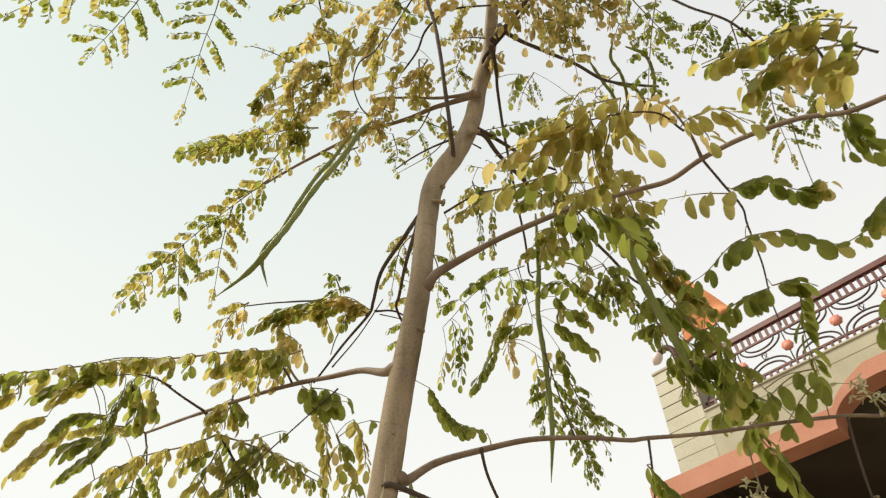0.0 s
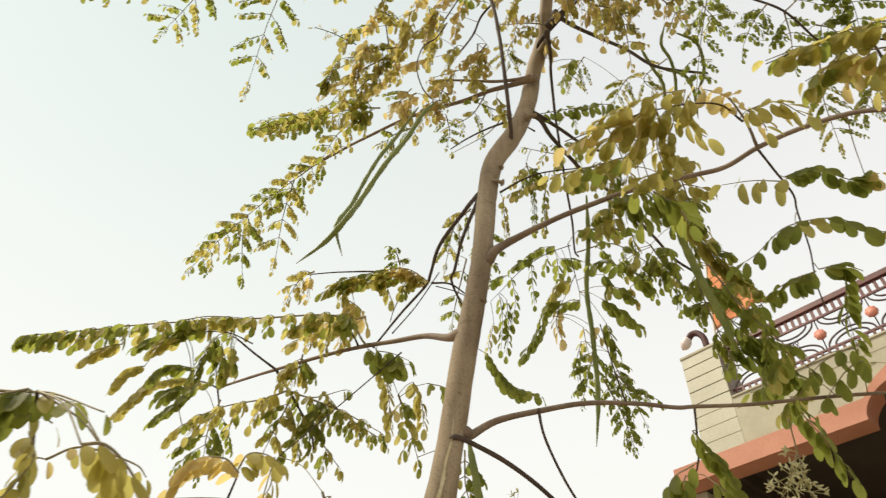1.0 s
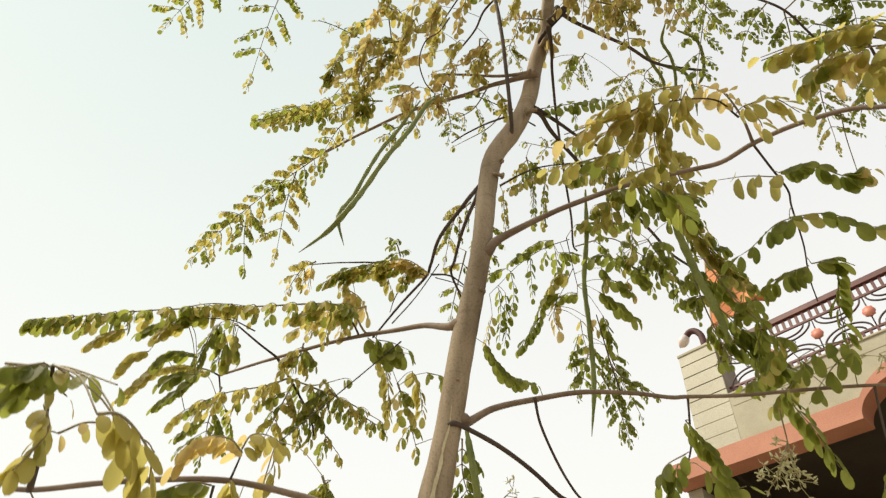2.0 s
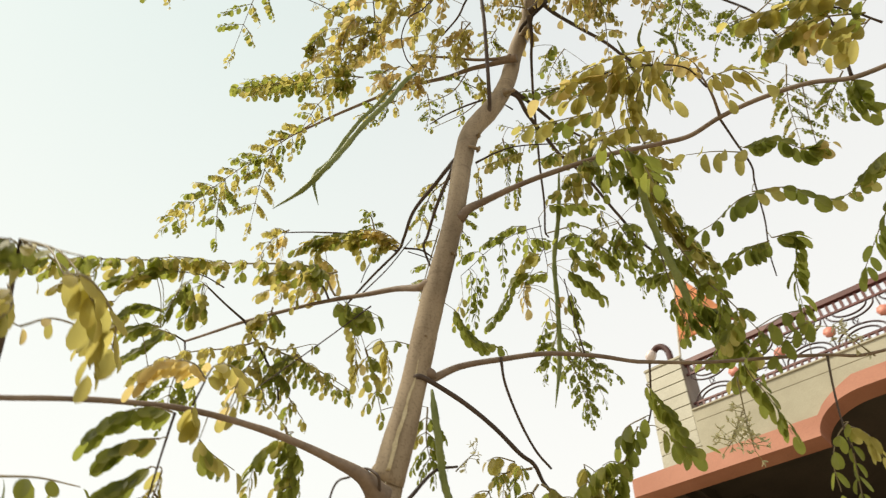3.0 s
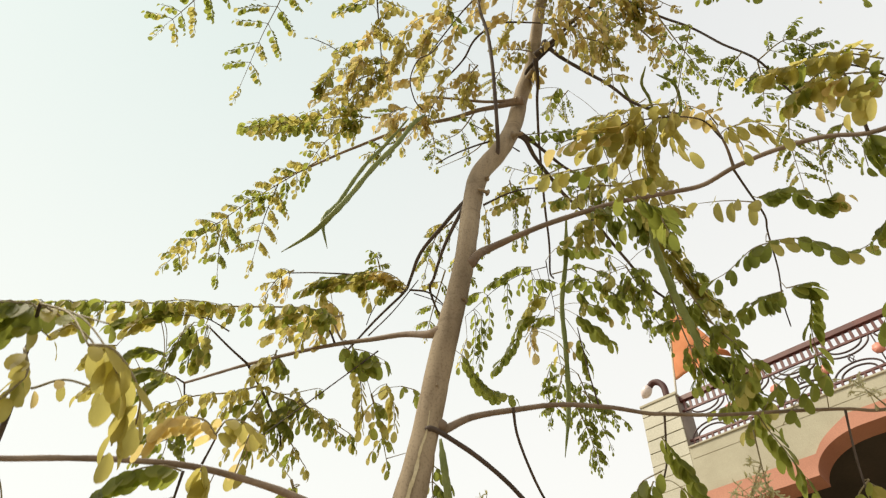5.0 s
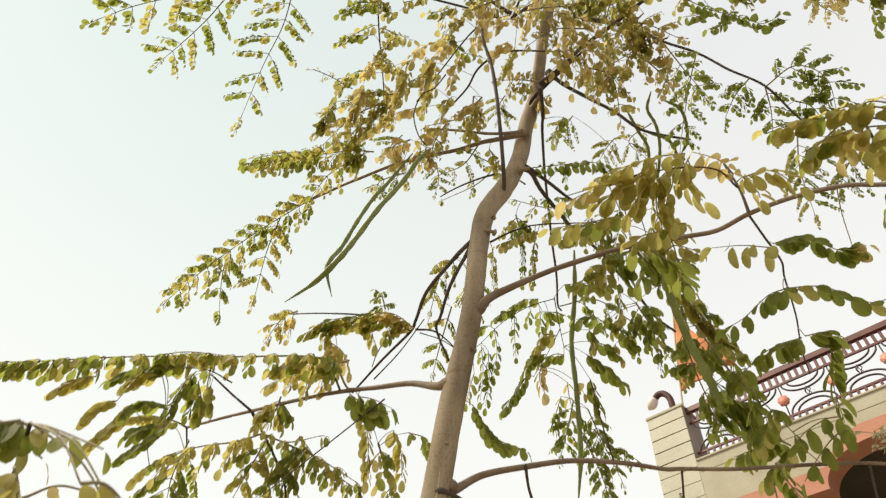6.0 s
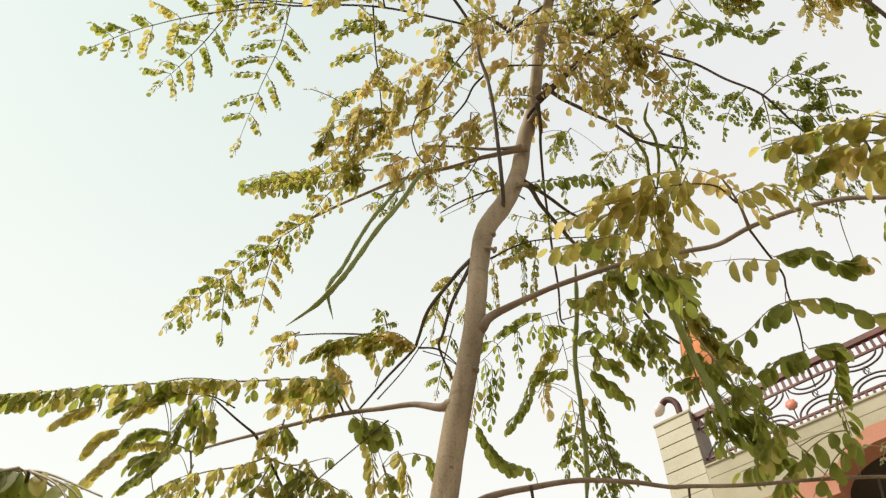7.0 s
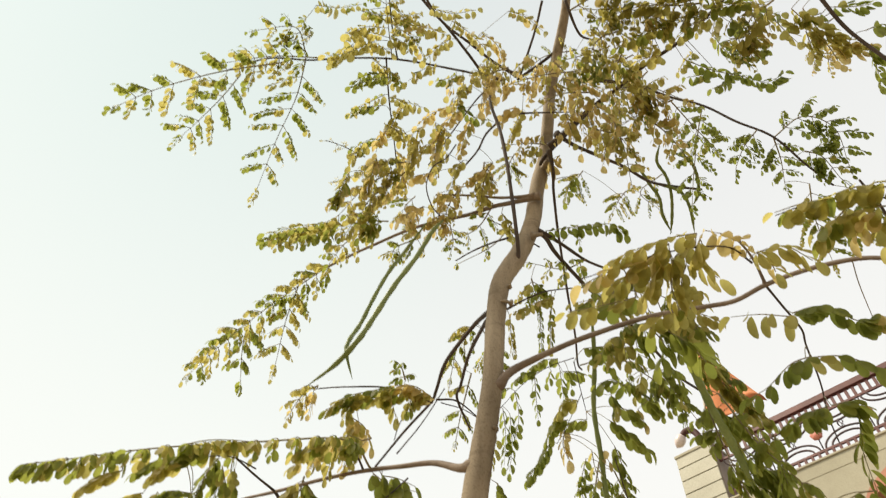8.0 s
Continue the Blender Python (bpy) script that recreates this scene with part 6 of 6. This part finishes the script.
folded_pinna([(0.145, 1.106, 2.563), (0.120, 1.110, 2.564), (0.096, 1.136, 2.539)], 0.33, 0.0288, 0.5)
folded_pinna([(0.123, 1.142, 2.530), (0.092, 1.148, 2.523), (0.068, 1.172, 2.488)], 0.19, 0.0288, 0.5)
folded_pinna([(0.077, 1.175, 2.484), (0.047, 1.204, 2.447), (0.022, 1.228, 2.416)], 0.15, 0.0288, 0.5)
folded_pinna([(0.168, 1.137, 2.527), (0.141, 1.141, 2.529), (0.120, 1.152, 2.514)], 0.17, 0.024, 0.5)
pinna([(0.113, 1.156, 2.509), (0.108, 1.176, 2.479), (0.119, 1.194, 2.453)], -4, 0.72, 0.034, 0.5)
folded_pinna([(0.163, 1.009, 2.646), (0.215, 0.999, 2.644), (0.279, 0.992, 2.632)], 0.16, 0.0312, 0.5)
folded_pinna([(0.256, 1.042, 2.551), (0.225, 1.040, 2.571), (0.191, 1.049, 2.563)], 0.18, 0.03, 0.5)
folded_pinna([(0.291, 0.997, 2.617), (0.297, 1.022, 2.579), (0.277, 1.048, 2.531)], 0.22, 0.03, 0.5)
folded_pinna([(0.257, 1.035, 2.565), (0.297, 1.048, 2.523), (0.321, 1.049, 2.479)], 0.18, 0.03, 0.5)
folded_pinna([(0.212, 1.081, 2.478), (0.251, 1.084, 2.445), (0.292, 1.088, 2.397)], 0.14, 0.0312, 0.5)
folded_pinna([(0.217, 1.105, 2.424), (0.230, 1.119, 2.376), (0.231, 1.125, 2.339)], 0.2, 0.0312, 0.5)
folded_pinna([(0.237, 1.069, 2.509), (0.264, 1.063, 2.490), (0.281, 1.068, 2.469)], 0.18, 0.0288, 0.5)
folded_pinna([(0.220, 1.058, 2.539), (0.229, 1.064, 2.517), (0.222, 1.075, 2.490)], 0.22, 0.0288, 0.5)
pinna([(0.277, 1.060, 2.497), (0.287, 1.066, 2.459)], -1, 0.85, 0.027, 0.5)
pinna([(0.165, 1.114, 2.418), (0.168, 1.125, 2.386), (0.174, 1.134, 2.354)], -2, 0.75, 0.027, 0.5)
pinna([(0.188, 1.111, 2.416), (0.201, 1.116, 2.389)], -1, 0.8, 0.027, 0.5)
pinna([(0.380, 1.221, 2.755), (0.424, 1.242, 2.707), (0.463, 1.270, 2.646)], -6, 0.18, 0.027, 0.5)
pinna([(0.361, 1.240, 2.742), (0.386, 1.260, 2.705), (0.399, 1.280, 2.673)], -4, 0.18, 0.027, 0.5)
pinna([(0.408, 1.226, 2.735), (0.436, 1.231, 2.714), (0.462, 1.246, 2.680)], -4, 0.18, 0.027, 0.5)
pinna([(0.199, 1.423, 2.630), (0.182, 1.456, 2.575), (0.186, 1.479, 2.527)], -6, 0.14, 0.025, 0.5)
pinna([(0.221, 1.406, 2.545), (0.202, 1.474, 2.532), (0.186, 1.488, 2.504)], -5, 0.14, 0.025, 0.5)
twig([(-0.523, 0.922, 2.202), (-0.562, 0.892, 2.204), (-0.603, 0.873, 2.191), (-0.636, 0.865, 2.172), (-0.664, 0.856, 2.156)], 0.0014, 0.0007)
pinna([(-0.628, 0.961, 2.258), (-0.644, 0.968, 2.216), (-0.653, 0.974, 2.169)], -6, 0.2, 0.024, 0.5)
pinna([(-0.610, 0.983, 2.273), (-0.611, 1.004, 2.246), (-0.605, 1.033, 2.232)], -3, 0.45, 0.026, 0.5)
folded_pinna([(-0.637, 0.964, 2.248), (-0.626, 0.996, 2.224), (-0.633, 1.016, 2.190)], 0.36, 0.025)
folded_pinna([(-0.655, 0.969, 2.174), (-0.682, 0.929, 2.150), (-0.698, 0.919, 2.109)], 0.2, 0.025)
folded_pinna([(-0.681, 0.910, 2.204), (-0.704, 0.878, 2.180), (-0.723, 0.864, 2.146)], 0.16, 0.026)
folded_pinna([(-0.709, 0.897, 2.124), (-0.721, 0.879, 2.103), (-0.730, 0.872, 2.061)], 0.5, 0.026)
pinna([(-0.543, 0.440, 3.500), (-0.476, 0.462, 3.508), (-0.401, 0.509, 3.493)], 5, 0.5, 0.033, 0.5)
pinna([(-0.490, 0.384, 3.535), (-0.403, 0.405, 3.552), (-0.306, 0.401, 3.551)], 5, 0.55, 0.033, 0.5)
pinna([(-0.381, 0.437, 3.534), (-0.329, 0.469, 3.515), (-0.293, 0.522, 3.483)], 5, 0.62, 0.033, 0.5)
pinna([(-0.272, 0.386, 3.559), (-0.199, 0.402, 3.542), (-0.122, 0.392, 3.533)], 5, 0.6, 0.033, 0.5)
pinna([(-0.404, 0.371, 3.561), (-0.332, 0.422, 3.541), (-0.270, 0.458, 3.521)], 5, 0.5, 0.033, 0.5)
pinna([(-0.199, 0.423, 3.530), (-0.145, 0.455, 3.510), (-0.087, 0.504, 3.476)], 5, 0.66, 0.033, 0.5)
pinna([(-0.522, 0.476, 3.495), (-0.567, 0.502, 3.468), (-0.589, 0.522, 3.450)], 5, 0.4, 0.033, 0.5)
pinna([(-0.105, 0.455, 3.503), (-0.055, 0.489, 3.480), (-0.037, 0.538, 3.451)], 5, 0.72, 0.033, 0.5)
pinna([(-0.458, 0.520, 3.472), (-0.418, 0.553, 3.456), (-0.381, 0.594, 3.426)], 5, 0.6, 0.033, 0.5)
pinna([(-0.623, 0.351, 3.492), (-0.558, 0.366, 3.516), (-0.489, 0.364, 3.541)], 5, 0.45, 0.033, 0.5)
pinna([(-0.019, 0.394, 3.513), (0.033, 0.409, 3.498), (0.086, 0.446, 3.469)], 5, 0.66, 0.033, 0.5)
pinna([(0.131, 0.491, 3.156), (0.192, 0.505, 3.148), (0.255, 0.535, 3.129)], 5, 0.85, 0.03, 0.5)
pinna([(0.166, 0.533, 3.139), (0.224, 0.561, 3.123), (0.272, 0.603, 3.095)], 5, 0.85, 0.03, 0.5)
pinna([(0.133, 0.575, 3.123), (0.149, 0.614, 3.104), (0.159, 0.647, 3.086)], 5, 0.8, 0.03, 0.5)
pinna([(0.272, 0.378, 3.172), (0.317, 0.405, 3.157), (0.363, 0.433, 3.140)], 5, 0.6, 0.03, 0.5)
folded_pinna([(0.376, 0.294, 3.111), (0.299, 0.301, 3.128), (0.233, 0.322, 3.137)], 0.34, 0.03, 0.5)
folded_pinna([(0.376, 0.346, 3.103), (0.318, 0.361, 3.114), (0.255, 0.399, 3.119)], 0.36, 0.03, 0.5)
folded_pinna([(0.365, 0.413, 3.092), (0.309, 0.428, 3.100), (0.268, 0.473, 3.095)], 0.5, 0.03, 0.5)
folded_pinna([(0.547, 0.281, 3.051), (0.497, 0.289, 3.071), (0.434, 0.309, 3.090)], 0.3, 0.03, 0.5)
folded_pinna([(0.566, 0.309, 3.038), (0.543, 0.348, 3.043), (0.523, 0.394, 3.042)], 0.34, 0.03, 0.5)
folded_pinna([(0.466, 0.318, 3.079), (0.425, 0.340, 3.089), (0.391, 0.374, 3.093)], 0.4, 0.03, 0.5)
twig([(0.193, 0.911, 2.074), (0.176, 0.881, 2.119), (0.153, 0.826, 2.177)], 0.0016, 0.001)

# the nearest leaf
pinna([(-0.403, 0.403, 1.685), (-0.388, 0.406, 1.663), (-0.387, 0.401, 1.636), (-0.388, 0.394, 1.614)], 5, 0.25, 0.0213, 0.3)
pinna([(-0.391, 0.364, 1.700), (-0.402, 0.346, 1.681), (-0.414, 0.325, 1.660)], 5, 0.3, 0.0213, 0.3)
pinna([(-0.397, 0.372, 1.700), (-0.406, 0.369, 1.674), (-0.413, 0.366, 1.649)], 5, 0.25, 0.0213, 0.3)
pinna([(-0.436, 0.475, 1.699), (-0.411, 0.481, 1.716), (-0.371, 0.509, 1.716), (-0.360, 0.522, 1.709)], -4, 0.6, 0.0170, 0.4)


def join_leaf(stalk, base):
    """A thin petiole from the nearest limb or twig to a leaf that starts clear of it."""
    near = min((q for owner, q in wood if owner is not stalk), key=lambda q: (q - base).length_squared)
    gap = (near - base).length
    if 0.006 < gap < 0.20:
        path, where = spline([near, near.lerp(base, 0.5) + Vector((0, 0, 0.10 * gap)), base], 5)
        v, f = tube(path, [0.0010 - 0.0003 * t for t in where], 5)
        part("petiole", mesh_from("petiole", v, f, STEM), stalk)


for stalk, base in bases:
    join_leaf(stalk, base)
